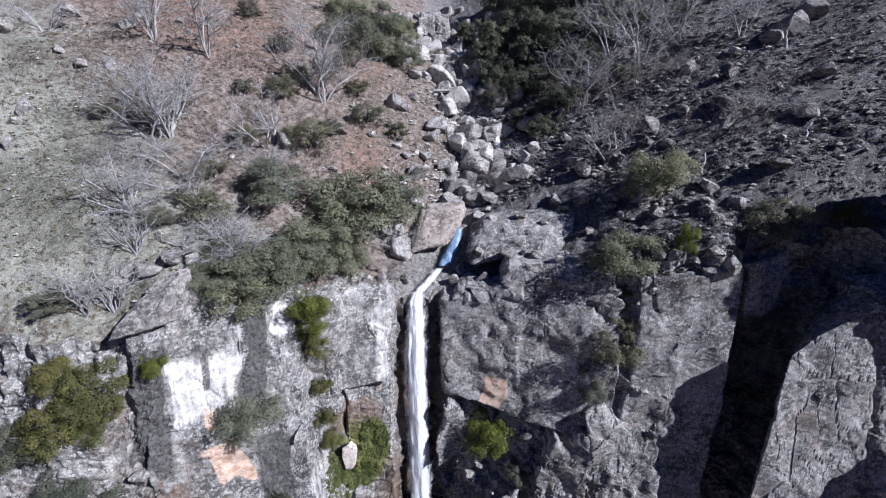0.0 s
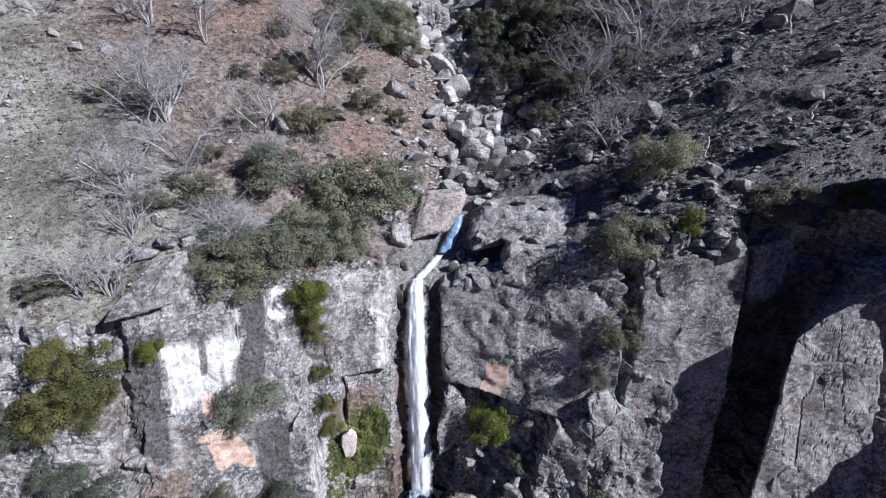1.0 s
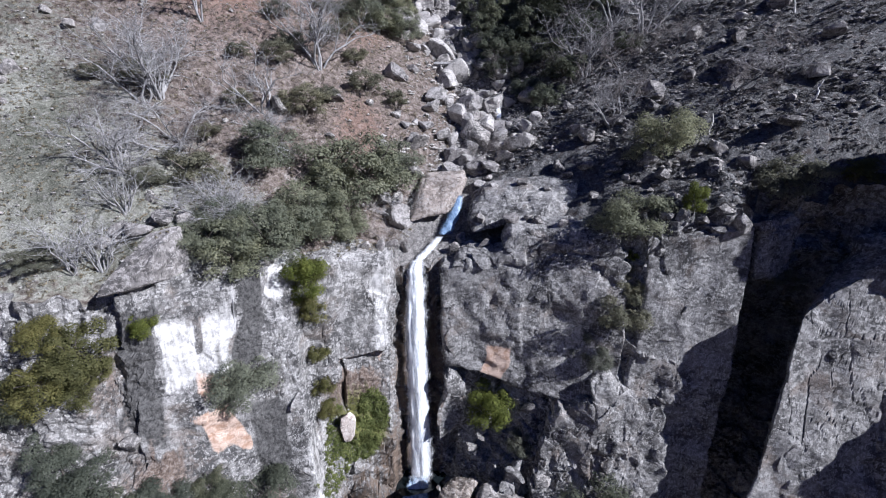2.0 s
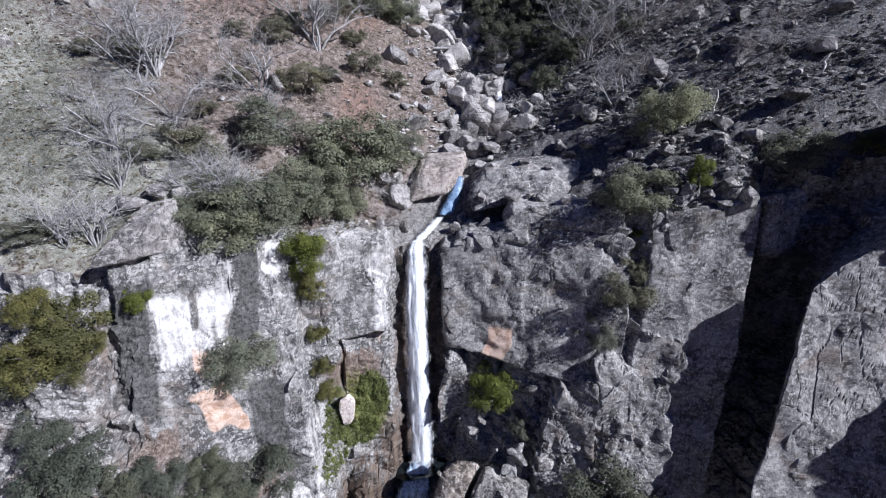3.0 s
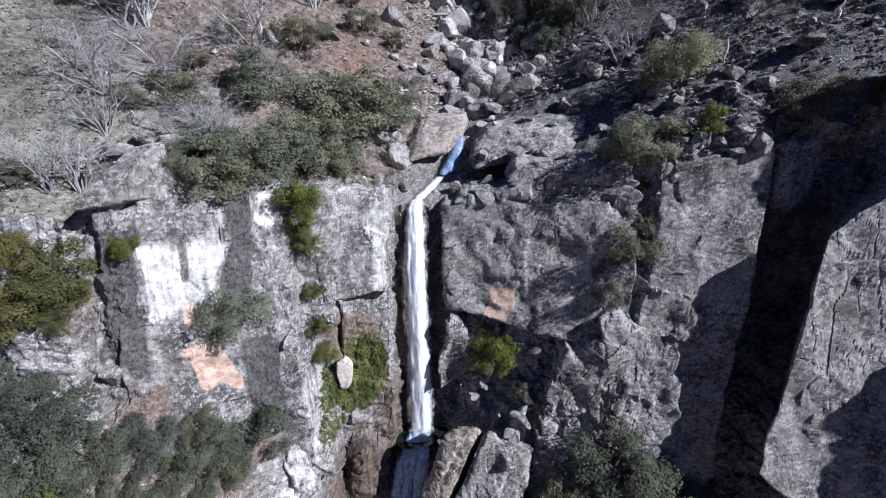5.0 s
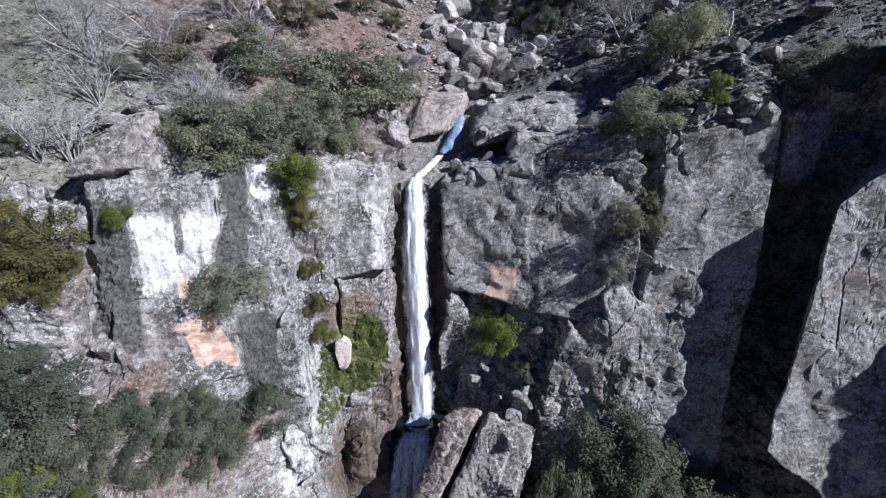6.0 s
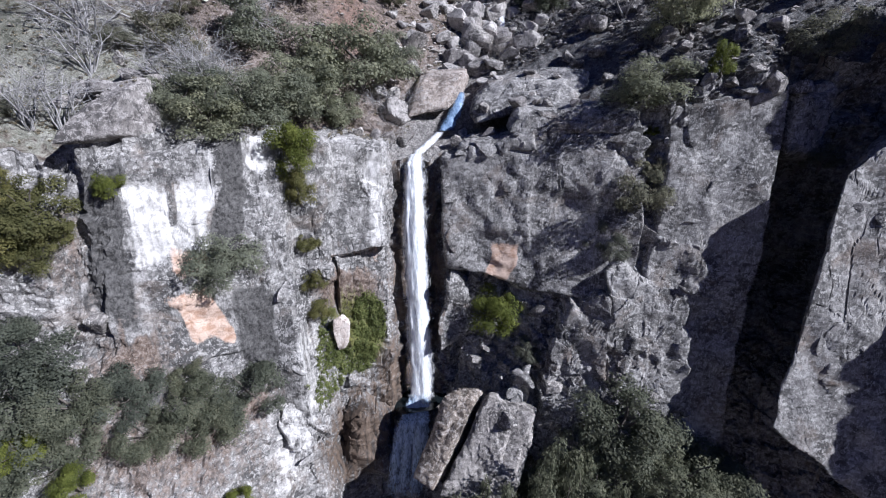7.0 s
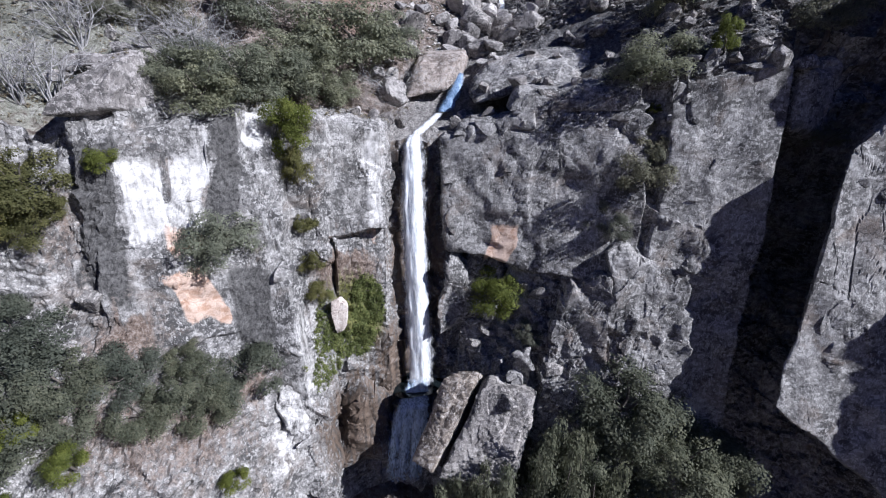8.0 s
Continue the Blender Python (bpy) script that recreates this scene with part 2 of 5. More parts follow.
        wet_col = ramp(t, streak, [(0.35, (0.034, 0.029, 0.026)), (0.6, (0.15, 0.115, 0.088))])
        col = mix(t, wz, col, wet_col)
        t.links.new(calc(t, "SUBTRACT", 0.88, calc(t, "MULTIPLY", wz, 0.55)), b.inputs["Roughness"])
    else:
        b.inputs["Roughness"].default_value = 0.88
        info = t.nodes.new("ShaderNodeObjectInfo")
        col = mix(t, 1.0, col, ramp(t, info.outputs["Random"], [(0.0, (0.78, 0.76, 0.76)), (1.0, (1.25, 1.22, 1.18))]), "MULTIPLY")
    t.links.new(col, b.inputs["Base Color"])
    b.inputs["Specular IOR Level"].default_value = 0.25
    relief = calc(t, "ADD", calc(t, "ADD", calc(t, "MULTIPLY", lichen, 0.6), flaky), calc(t, "ADD", calc(t, "MULTIPLY", speck, 0.3), calc(t, "MULTIPLY", chip, 0.55)))
    relief = calc(t, "SUBTRACT", calc(t, "ADD", relief, calc(t, "MULTIPLY", plate, 0.7)), calc(t, "MULTIPLY", line, 0.8))
    bump(t, b, relief, 0.9, 0.045)
    return m


def soil_material():
    """Slope ground: zones red = red soil, green = grass, blue = scree and rock, alpha = dark heath litter."""
    m, t, b = material("slope soil")
    co = place_co(t)
    broad = noise_tex(t, co, 0.25, 5, 0.65)
    mid = noise_tex(t, co, 1.6, 7, 0.7, None, 0.4)
    fine = calc(t, "MULTIPLY", calc(t, "ADD", noise_tex(t, co, 9.0, 5, 0.8), noise_tex(t, co, 3.2, 6, 0.8, None, 0.6)), 0.5)
    red, grass, scree, heath = zone_channels(t)
    col = ramp(t, calc(t, "ADD", calc(t, "MULTIPLY", mid, 0.6), calc(t, "MULTIPLY", fine, 0.4)), [(0.40, (0.075, 0.060, 0.052)), (0.49, (0.18, 0.148, 0.128)), (0.58, (0.34, 0.29, 0.26))])
    def zone(v, k=1.2):
        return ramp(t, calc(t, "ADD", v, calc(t, "MULTIPLY", calc(t, "SUBTRACT", mid, 0.5), k)), [(0.38, (0,)), (0.68, (1,))])
    col = mix(t, zone(red), col, ramp(t, fine, [(0.35, (0.15, 0.075, 0.05)), (0.62, (0.30, 0.175, 0.12))]))
    col = mix(t, zone(grass, 1.8), col, ramp(t, calc(t, "ADD", calc(t, "MULTIPLY", fine, 0.6), calc(t, "MULTIPLY", broad, 0.4)), [(0.40, (0.085, 0.088, 0.068)), (0.49, (0.215, 0.215, 0.178)), (0.58, (0.41, 0.41, 0.355))]))
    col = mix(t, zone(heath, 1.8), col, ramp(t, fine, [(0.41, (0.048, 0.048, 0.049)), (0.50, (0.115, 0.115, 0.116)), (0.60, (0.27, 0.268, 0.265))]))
    col = mix(t, zone(scree, 1.8), col, ramp(t, fine, [(0.41, (0.06, 0.058, 0.057)), (0.5, (0.22, 0.21, 0.20)), (0.59, (0.45, 0.43, 0.41))]))
    t.links.new(col, b.inputs["Base Color"])
    b.inputs["Roughness"].default_value = 0.95
    b.inputs["Specular IOR Level"].default_value = 0.15
    bump(t, b, calc(t, "ADD", mid, calc(t, "MULTIPLY", fine, 0.7)), 0.9, 0.22)
    return m


def foliage_material(name, a, c, rough=0.55):
    m, t, b = material(name)
    g = t.nodes.new("ShaderNodeNewGeometry")
    info = t.nodes.new("ShaderNodeObjectInfo")
    col = ramp(t, g.outputs["Random Per Island"], [(0.0, a), (1.0, c)])
    n = noise_tex(t, g.outputs["Position"], 1.1, 3, 0.6)
    col = mix(t, 1.0, col, ramp(t, n, [(0.3, (0.6, 0.62, 0.6)), (0.7, (1.3, 1.25, 1.2))]), "MULTIPLY")
    col = mix(t, 1.0, col, ramp(t, info.outputs["Random"], [(0.0, (0.8, 0.82, 0.85)), (1.0, (1.2, 1.15, 1.0))]), "MULTIPLY")
    t.links.new(col, b.inputs["Base Color"])
    b.inputs["Roughness"].default_value = rough
    b.inputs["Specular IOR Level"].default_value = 0.12
    tr = t.nodes.new("ShaderNodeBsdfTranslucent")
    t.links.new(col, tr.inputs["Color"])
    ms = t.nodes.new("ShaderNodeMixShader")
    ms.inputs[0].default_value = 0.5
    out = t.nodes["Material Output"]
    t.links.new(b.outputs[0], ms.inputs[1])
    t.links.new(tr.outputs[0], ms.inputs[2])
    t.links.new(ms.outputs[0], out.inputs["Surface"])
    return m


def bark_material(name, a, c):
    m, t, b = material(name)
    co = place_co(t)
    n = noise_tex(t, co, 5.0, 5, 0.7, (1, 1, 0.35))
    t.links.new(ramp(t, n, [(0.35, a), (0.62, c)]), b.inputs["Base Color"])
    b.inputs["Roughness"].default_value = 0.9
    bump(t, b, n, 0.5, 0.03)
    return m


def foam_material(name, lo, hi, thin, roughness=0.45):
    """Falling water: white froth with gaps of clear water between the strands."""
    m, t, b = material(name)
    a = t.nodes.new("ShaderNodeAttribute")
    a.attribute_name = "flow"
    s = t.nodes.new("ShaderNodeSeparateColor")
    t.links.new(a.outputs["Color"], s.inputs["Color"])
    co = place_co(t)
    strands = noise_tex(t, co, 3.4, 5, 0.65, (2.4, 2.4, 0.16), 0.5)
    clots = noise_tex(t, co, 2.6, 5, 0.7, (1, 1, 0.42), 0.6)
    f = calc(t, "ADD", calc(t, "MULTIPLY", strands, 0.55), calc(t, "MULTIPLY", clots, 0.45))
    t.links.new(ramp(t, f, [(0.36, lo), (0.56, hi)]), b.inputs["Base Color"])
    alpha = calc(t, "ADD", s.outputs["Red"], calc(t, "MULTIPLY", calc(t, "SUBTRACT", f, 0.5), thin))
    t.links.new(ramp(t, alpha, [(0.24, (0,)), (0.80, (1,))]), b.inputs["Alpha"])
    b.inputs["Roughness"].default_value = roughness
    bump(t, b, f, 0.5, 0.12)
    return m


def pool_material():
    m, t, b = material("pool water")
    co = place_co(t)
    b.inputs["Base Color"].default_value = (0.010, 0.014, 0.016, 1)
    b.inputs["Roughness"].default_value = 0.08
    bump(t, b, noise_tex(t, co, 2.2, 4, 0.6), 0.35, 0.06)
    return m


GRANITE = granite("cliff granite")
STREAM_ROCK = granite("washed pale granite", (0.15, 0.146, 0.142), (0.35, 0.34, 0.33), (0.56, 0.545, 0.53), zones=False)
BOULDER = granite("boulder granite", (0.10, 0.097, 0.095), (0.25, 0.24, 0.23), (0.46, 0.44, 0.42), zones=False)
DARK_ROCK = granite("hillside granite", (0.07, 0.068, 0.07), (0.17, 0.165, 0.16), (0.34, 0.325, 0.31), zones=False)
WARM_ROCK = granite("tan granite", (0.095, 0.082, 0.072), (0.235, 0.205, 0.175), (0.42, 0.38, 0.335), zones=False)
PINK_ROCK = granite("pale tan granite", (0.20, 0.175, 0.155), (0.42, 0.375, 0.335), (0.62, 0.57, 0.52), zones=False)
SOIL = soil_material()
FALL = foam_material("white falling water", (0.70, 0.77, 0.86), (0.95, 0.96, 0.97), 1.2)
# the blue of shade is put into the colour of these two waters
UPPER_SHADE_WATER = foam_material("shade-blue upper water", (0.05, 0.11, 0.22), (0.25, 0.36, 0.53), 1.6)
LOWER_SHADE_WATER = foam_material("shade-blue lower water", (0.13, 0.21, 0.34), (0.52, 0.64, 0.80), 1.7)
POOL = pool_material()
BARK = bark_material("grey brown bark", (0.06, 0.05, 0.042), (0.17, 0.15, 0.13))
PALE_BARK = bark_material("bleached bare wood", (0.20, 0.195, 0.195), (0.48, 0.47, 0.465))
OAK_LEAF = foliage_material("holm oak leaves", (0.215, 0.236, 0.182), (0.315, 0.336, 0.258))
# oak leaves once more, with partial shade put into the colour
SHADE_TONED_LEAF = foliage_material("shade-toned holm oak leaves", (0.118, 0.134, 0.104), (0.205, 0.222, 0.172))
GREY_LEAF = foliage_material("grey green leaves", (0.165, 0.172, 0.138), (0.27, 0.275, 0.22))
BRIGHT_LEAF = foliage_material("yellow green leaves", (0.115, 0.140, 0.035), (0.215, 0.25, 0.070))
OLIVE_LEAF = foliage_material("olive leaves", (0.115, 0.120, 0.050), (0.215, 0.215, 0.098))
IVY_LEAF = foliage_material("ivy leaves", (0.125, 0.155, 0.055), (0.25, 0.28, 0.11))
HEATH = foliage_material("dry heath twigs", (0.070, 0.068, 0.068), (0.20, 0.19, 0.185), 0.9)


# ---- mesh helpers ----
def grid_faces(rows, cols):
    i = np.arange(rows * cols).reshape(rows, cols)
    return np.stack([i[:-1, :-1], i[:-1, 1:], i[1:, 1:], i[1:, :-1]], -1).reshape(-1, 4)


def mesh_from(name, verts, faces, mat, zones=None, attribute="zones", shade=True):
    me = bpy.data.meshes.new(name)
    verts = np.asarray(verts, dtype=np.float32)
    faces = np.asarray(faces, dtype=np.int32)
    me.vertices.add(len(verts))
    me.vertices.foreach_set("co", verts.ravel())
    n, k = faces.shape
    me.loops.add(n * k)
    me.loops.foreach_set("vertex_index", faces.ravel())
    me.polygons.add(n)
    me.polygons.foreach_set("loop_start", np.arange(0, n * k, k, dtype=np.int32))
    me.polygons.foreach_set("use_smooth", np.full(n, shade))
    if zones is not None:
        att = me.color_attributes.new(attribute, "FLOAT_COLOR", "POINT")
        att.data.foreach_set("color", np.asarray(zones, dtype=np.float32).ravel())
    me.materials.append(mat)
    me.update(calc_edges=True)
    me.validate()
    return me


def grid_normals(p):
    du = np.gradient(p, axis=1)
    dv = np.gradient(p, axis=0)
    n = np.cross(du, dv)
    return n / np.maximum(np.linalg.norm(n, axis=2, keepdims=True), 1e-9)


def child(name, me, parent, label=""):
    ob = new(name, me)
    ob.parent = parent
    if label:
        tagged(ob, label)
    return ob


def blob(p, centre, radii, turn=0.0):
    """1 inside an ellipsoid, fading to 0 at its border."""
    q = p - np.array(centre)
    c, s = math.cos(radians(turn)), math.sin(radians(turn))
    qx, qz = q[:, 0] * c + q[:, 2] * s, -q[:, 0] * s + q[:, 2] * c
    return np.clip(1.25 - np.sqrt((qx / radii[0]) ** 2 + (q[:, 1] / radii[1]) ** 2 + (qz / radii[2]) ** 2) * 0.75, 0, 1)


def patch(p, x0, x1, z0, z1, lean=0.0, soft=0.14, wander=0.3):
    """An upright stained patch with wandering edges; its sides lean by so many metres a metre."""
    x = p[:, 0] - lean * (p[:, 2] - 0.5 * (z0 + z1)) + wander * fbm(p * (0.9, 0.9, 0.45) + 3, 3, 91)
    z = p[:, 2] + 2 * wander * fbm(p * (1.1, 1.1, 0.5) + 9, 3, 92)
    return smooth(x0 - soft, x0 + soft, x) * (1 - smooth(x1 - soft, x1 + soft, x)) * smooth(z0 - 2 * soft, z0 + 2 * soft, z) * (1 - smooth(z1 - 2 * soft, z1 + 2 * soft, z))


def cliff_zones(p):
    """Stains of the cliff: bleached, rusty, wet and mossy patches."""
    white = 0.28 * smooth(-1.0, 0.5, p[:, 0]) * (1 - smooth(13, 15, p[:, 0])) * smooth(-1, 2, p[:, 2]) - (0.20 + 0.10 * smooth(-12.6, -11.8, p[:, 0])) * smooth(-3.5, -4.5, p[:, 0]) - 0.10 * smooth(-4.5, -8.0, p[:, 0]) * smooth(3.0, 0.0, p[:, 2])
    for a, k in (((-18.6, -14.4, 5.0, 9.7, 0.10, 0.2, 0.45), 0.85), ((-16.8, -14.2, 9.3, 11.9, 0.0, 0.3, 0.5), 0.55), ((-12.75, -11.2, 10.0, 12.6, 0.1, 0.2, 0.4), 0.8),
                 ((-12.2, -10.7, 2.0, 10.0, -0.20, 0.3, 0.4), 0.42), ((-10.8, -9.6, -7.0, 2.4, -0.05, 0.3, 0.5), 0.46), ((-6.0, -4.6, 4.0, 11.0, 0.0, 0.3, 0.5), 0.75),
                 ((-8.6, -6.2, 9.6, 12.4, 0.0, 0.4, 0.4), 0.40), ((-18.0, -14.0, 1.4, 3.9, 0.0, 0.5, 0.6), 0.42), ((-12.0, -9.5, -13.0, -5.6, 0.0, 0.5, 0.6), 0.60)):
        white = np.maximum(white, k * patch(p, *a))
    white = np.maximum(white, 0.25 * blob(p, (6.5, 33.4, 16.2), (7, 4, 2.6)))
    for a, k in (((-14.3, -12.95, 4.6, 12.6, 0.10, 0.15, 0.45), 0.9), ((-20.8, -18.6, 2.4, 10.4, 0.10, 0.3, 0.8), 0.95), ((-21.5, -17.2, -4.0, 1.0, 0.0, 0.5, 0.7), 0.5), ((-11.2, -9.0, -1.0, 9.5, 0.0, 0.4, 0.5), 0.3), ((-17.2, -15.0, 10.3, 11.6, 0.0, 0.4, 0.4), 0.35), ((-16.55, -16.25, 7.2, 10.2, 0.0, 0.06, 0.15), 1.3), ((-19.6, -17.4, 1.4, 3.6, 0.0, 0.4, 0.5), 0.55),
                 ((-14.0, -11.6, -3.0, 2.8, 0.0, 0.3, 0.5), 0.8), ((-8.4, -6.0, 5.0, 9.6, 0.0, 0.5, 0.6), 0.45), ((-19.0, -15.6, 10.2, 11.6, 0.0, 0.4, 0.5), 0.25), ((-21.4, -16.2, 11.7, 17.0, 0.0, 0.3, 0.2), 0.16)):
        white = white - k * patch(p, *a)
    orange = np.zeros(len(p))
    for a, k in (((-16.8, -14.6, -0.8, 3.0, -0.28, 0.25, 0.4), 1.1), ((-8.8, -5.0, 2.2, 4.2, 0.0, 0.35, 0.5), 0.95), ((3.3, 5.2, 0.9, 4.0, 0.25, 0.2, 0.35), 1.2), ((-16.6, -14.9, 4.0, 5.6, 0.0, 0.3, 0.5), 0.85), ((-19.2, -18.2, 0.8, 1.9, 0.0, 0.2, 0.3), 0.6)):
        orange = np.maximum(orange, k * patch(p, *a))
    for c, r, k in (((-18.8, 18.6, 0.0), (2.4, 3, 1.8), 0.75), ((-19.5, 16.5, -5.0), (4.0, 5, 3.4), 0.6), ((-14.2, 18.5, -7.2), (3.4, 4, 3.4), 0.5), ((-7.4, 26, 1.0), (2.6, 3.0, 3.0), 1.0), ((-21.6, 19, 6.0), (1.4, 3, 3.0), 0.6), ((8.6, 22.6, -3.4), (1.2, 2, 1.0), 0.6), ((-12.6, 19.5, -4.8), (1.4, 3, 0.9), 0.6)):
        orange = orange - k * blob(p, c, r)
    wet = np.maximum(blob(p, (-2.3, 29.5, 1), (2.2, 4, 13.5)), blob(p, (-3.2, 26, -9), (3.4, 5, 5.5)))
    wet = np.maximum(wet, 0.9 * blob(p, (-7.2, 23.8, -11.6), (3.2, 4, 4.8)))
    moss = np.maximum(blob(p, (-6.4, 25.8, -3.4), (1.9, 2.2, 3.0)) * 0.9, blob(p, (-7.6, 25.6, -1.8), (1.6, 2.2, 2.6)) * 0.8)
    return np.stack([white, orange, wet, moss], 1)


# ---- ground and cliff: one sheet from the valley floor over the brink to the skyline ----
def spaced(inner, step, outer, growth):
    a = list(np.arange(-inner, inner + 1e-6, step))
    d = step
    while a[-1] < outer:
        d *= growth
        a.append(a[-1] + d)
        a.insert(0, a[0] - d)
    return np.array(a)


def build_cliff():
    xs = spaced(30, 0.14, 420, 1.08)
    rows = 190
    zb = brink_z(xs)
    v = np.linspace(0, 1, rows)[:, None]
    z = -19 + (zb[None, :] + 19) * v
    x = np.repeat(xs[None, :], rows, 0)
    y = face_y(x, z)
    p = np.stack([x, y, z], 2)
    n = grid_normals(p)
    flat = p.reshape(-1, 3)
    rugged = 0.30 + 0.12 * smooth(2, -3, flat[:, 2]) + 0.2 * smooth(-1, 2, flat[:, 0])
    d = rock_relief(flat, 3, block=rugged, joints=0.35).reshape(rows, -1)
    # deep joints that split the wall
    for x0, x1, z0, z1, width, depth in ((15.2, 14.9, 8.5, 15, 0.30, 1.3), (20.9, 21.8, 3, 16, 0.40, 1.6), (-3.9, -3.5, -6, 12, 0.25, 0.7), (-9.0, -8.6, -3, 13, 0.5, 0.9), (1.6, 0.6, -8, 2, 0.35, 0.8)):
        xc = x0 + (x1 - x0) * (z - z1) / (z0 - z1) + 0.25 * vnoise(flat * (0, 0, 0.8), 77).reshape(rows, -1)
        inside = smooth(z0 - 0.6, z0, z) * (1 - smooth(z1, z1 + 0.6, z))
        d -= depth * inside * (1 - smooth(width * 0.4, width, np.abs(x - xc)))
    fade = (1 - smooth(0.97, 1.0, v) * 0.7) * smooth(0.0, 0.05, v)
    p = p + n * (d * fade)[:, :, None]
    flat = p.reshape(-1, 3)
    me = mesh_from("cliff", flat, grid_faces(rows, len(xs)), GRANITE, cliff_zones(flat), shade=False)
    tagged(new("cliff_wall", me), "grey jointed granite cliff face with white and rusty streaks", "cliff", kind="structure")
    return p[-1], p[0], xs


def ground_zones(p):
    x, y = p[:, 0], p[:, 1]
    d = x - stream_x(y)
    left = 1 - smooth(-1.5, 2.5, d)
    red = 0.10 * left + 0.40 * left * np.maximum.reduce([blob(p * (1, 1, 0), c, r) for c, r in (((-9.5, 52, 0), (4.5, 9, 9)), ((-24, 46, 0), (16, 10, 9)), ((-8, 38, 0), (4, 5, 9)), ((-38, 46, 0), (12, 10, 9)))])
    grass = 0.12 * left + 0.78 * left * np.maximum.reduce([blob(p * (1, 1, 0), c, r) for c, r in (((-33, 27, 0), (11, 8, 9)), ((-27, 24, 0), (8, 4.5, 9)), ((-19, 25.5, 0), (7, 5, 9)), ((-45, 30, 0), (14, 12, 9)))])
    scree = np.clip(1.15 - np.abs(d) / 4.5, 0, 1) * 0.95
    scree = np.maximum(scree, 0.30)
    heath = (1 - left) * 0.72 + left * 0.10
    return np.stack([red, grass, scree, heath], 1)


def build_ground(brink, foot, xs):
    steps = [0.0]
    d = 0.16
    while steps[-1] < 420:
        steps.append(steps[-1] + d)
        d = min(d * 1.012 if steps[-1] < 45 else d * 1.09, 30)
    s = np.array(steps)[:, None]
    x = brink[None, :, 0] + (xs - brink[:, 0])[None, :] * smooth(0, 1.5, s)
    y = brink[None, :, 1] + s
    flat = np.stack([x, y, np.zeros_like(x)], 2).reshape(-1, 3)
    hz = hill_z(flat[:, 0], flat[:, 1])
    dd = np.abs(flat[:, 0] - stream_x(flat[:, 1]))
    right = smooth(-1, 3, flat[:, 0] - stream_x(flat[:, 1]))
    q = np.stack([flat[:, 0], flat[:, 1], hz], 1)
    e1, r1, t1 = cells(q * (0.40, 0.40, 0.75), 210)
    rough = 0.55 * fbm(q * 0.30, 4, 201) + 0.16 * fbm(q * 1.7, 3, 202)
    ledge = (r1 - 0.5) * 0.7 + 0.9 * t1
    hz = hz + rough + ledge * (0.10 + 0.42 * right * smooth(2, 5, dd))
    hz = hz.reshape(x.shape)
    blend = smooth(0, 1.2, s)
    z = brink[None, :, 2] * (1 - blend) + hz * blend
    p = np.stack([x, y, z], 2)
    flat = p.reshape(-1, 3)
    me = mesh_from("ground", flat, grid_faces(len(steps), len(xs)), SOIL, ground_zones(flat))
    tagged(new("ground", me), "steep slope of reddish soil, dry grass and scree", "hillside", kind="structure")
    # the valley floor below the cliff; its unseen rises are added to block skylight
    foot, xs = foot[::3], xs[::3]
    out = np.concatenate([np.arange(0, 40, 0.6), 40 * 1.12 ** np.arange(0, 22)])[:, None]
    b = smooth(0, 4, out)
    x = foot[None, :, 0] * (1 - b) + xs[None, :] * b
    y = foot[None, :, 1] * (1 - b) + face_y(xs, -19.0 + 0 * xs)[None, :] * b - out
    q = np.stack([x, y, x * 0], 2).reshape(-1, 3)
    swell = (1.4 * fbm(q * 0.07, 4, 5) + 0.35 * fbm(q * 0.45, 3, 6)).reshape(x.shape)
    # far slope and right bank, out of view, added to dim the shade
    unseen_slope = 0.5 * np.clip(out - 70, 0, 260) + 0.25 * np.minimum(out, 70) * smooth(60, 90, out)
    unseen_bank = 0.75 * np.clip(x - 47, 0, 150)
    z = foot[None, :, 2] * (1 - b) - 19.0 * b - 0.25 * np.minimum(out, 70) + np.maximum(unseen_slope, unseen_bank) * b + swell * b
    p = np.stack([x, y, z], 2)[::-1]
    flat = p.reshape(-1, 3)
    me = mesh_from("valley_floor", flat, grid_faces(len(out), len(xs)), SOIL, np.tile([0.1, 0.35, 0.35, 0.5], (len(flat), 1)))
    tagged(new("valley_floor", me), "stony scrub-covered valley floor below the cliff, with unseen sky-blocking rises", "ground", kind="structure")


brink_line, foot_line, columns = build_cliff()
build_ground(brink_line, foot_line, columns)


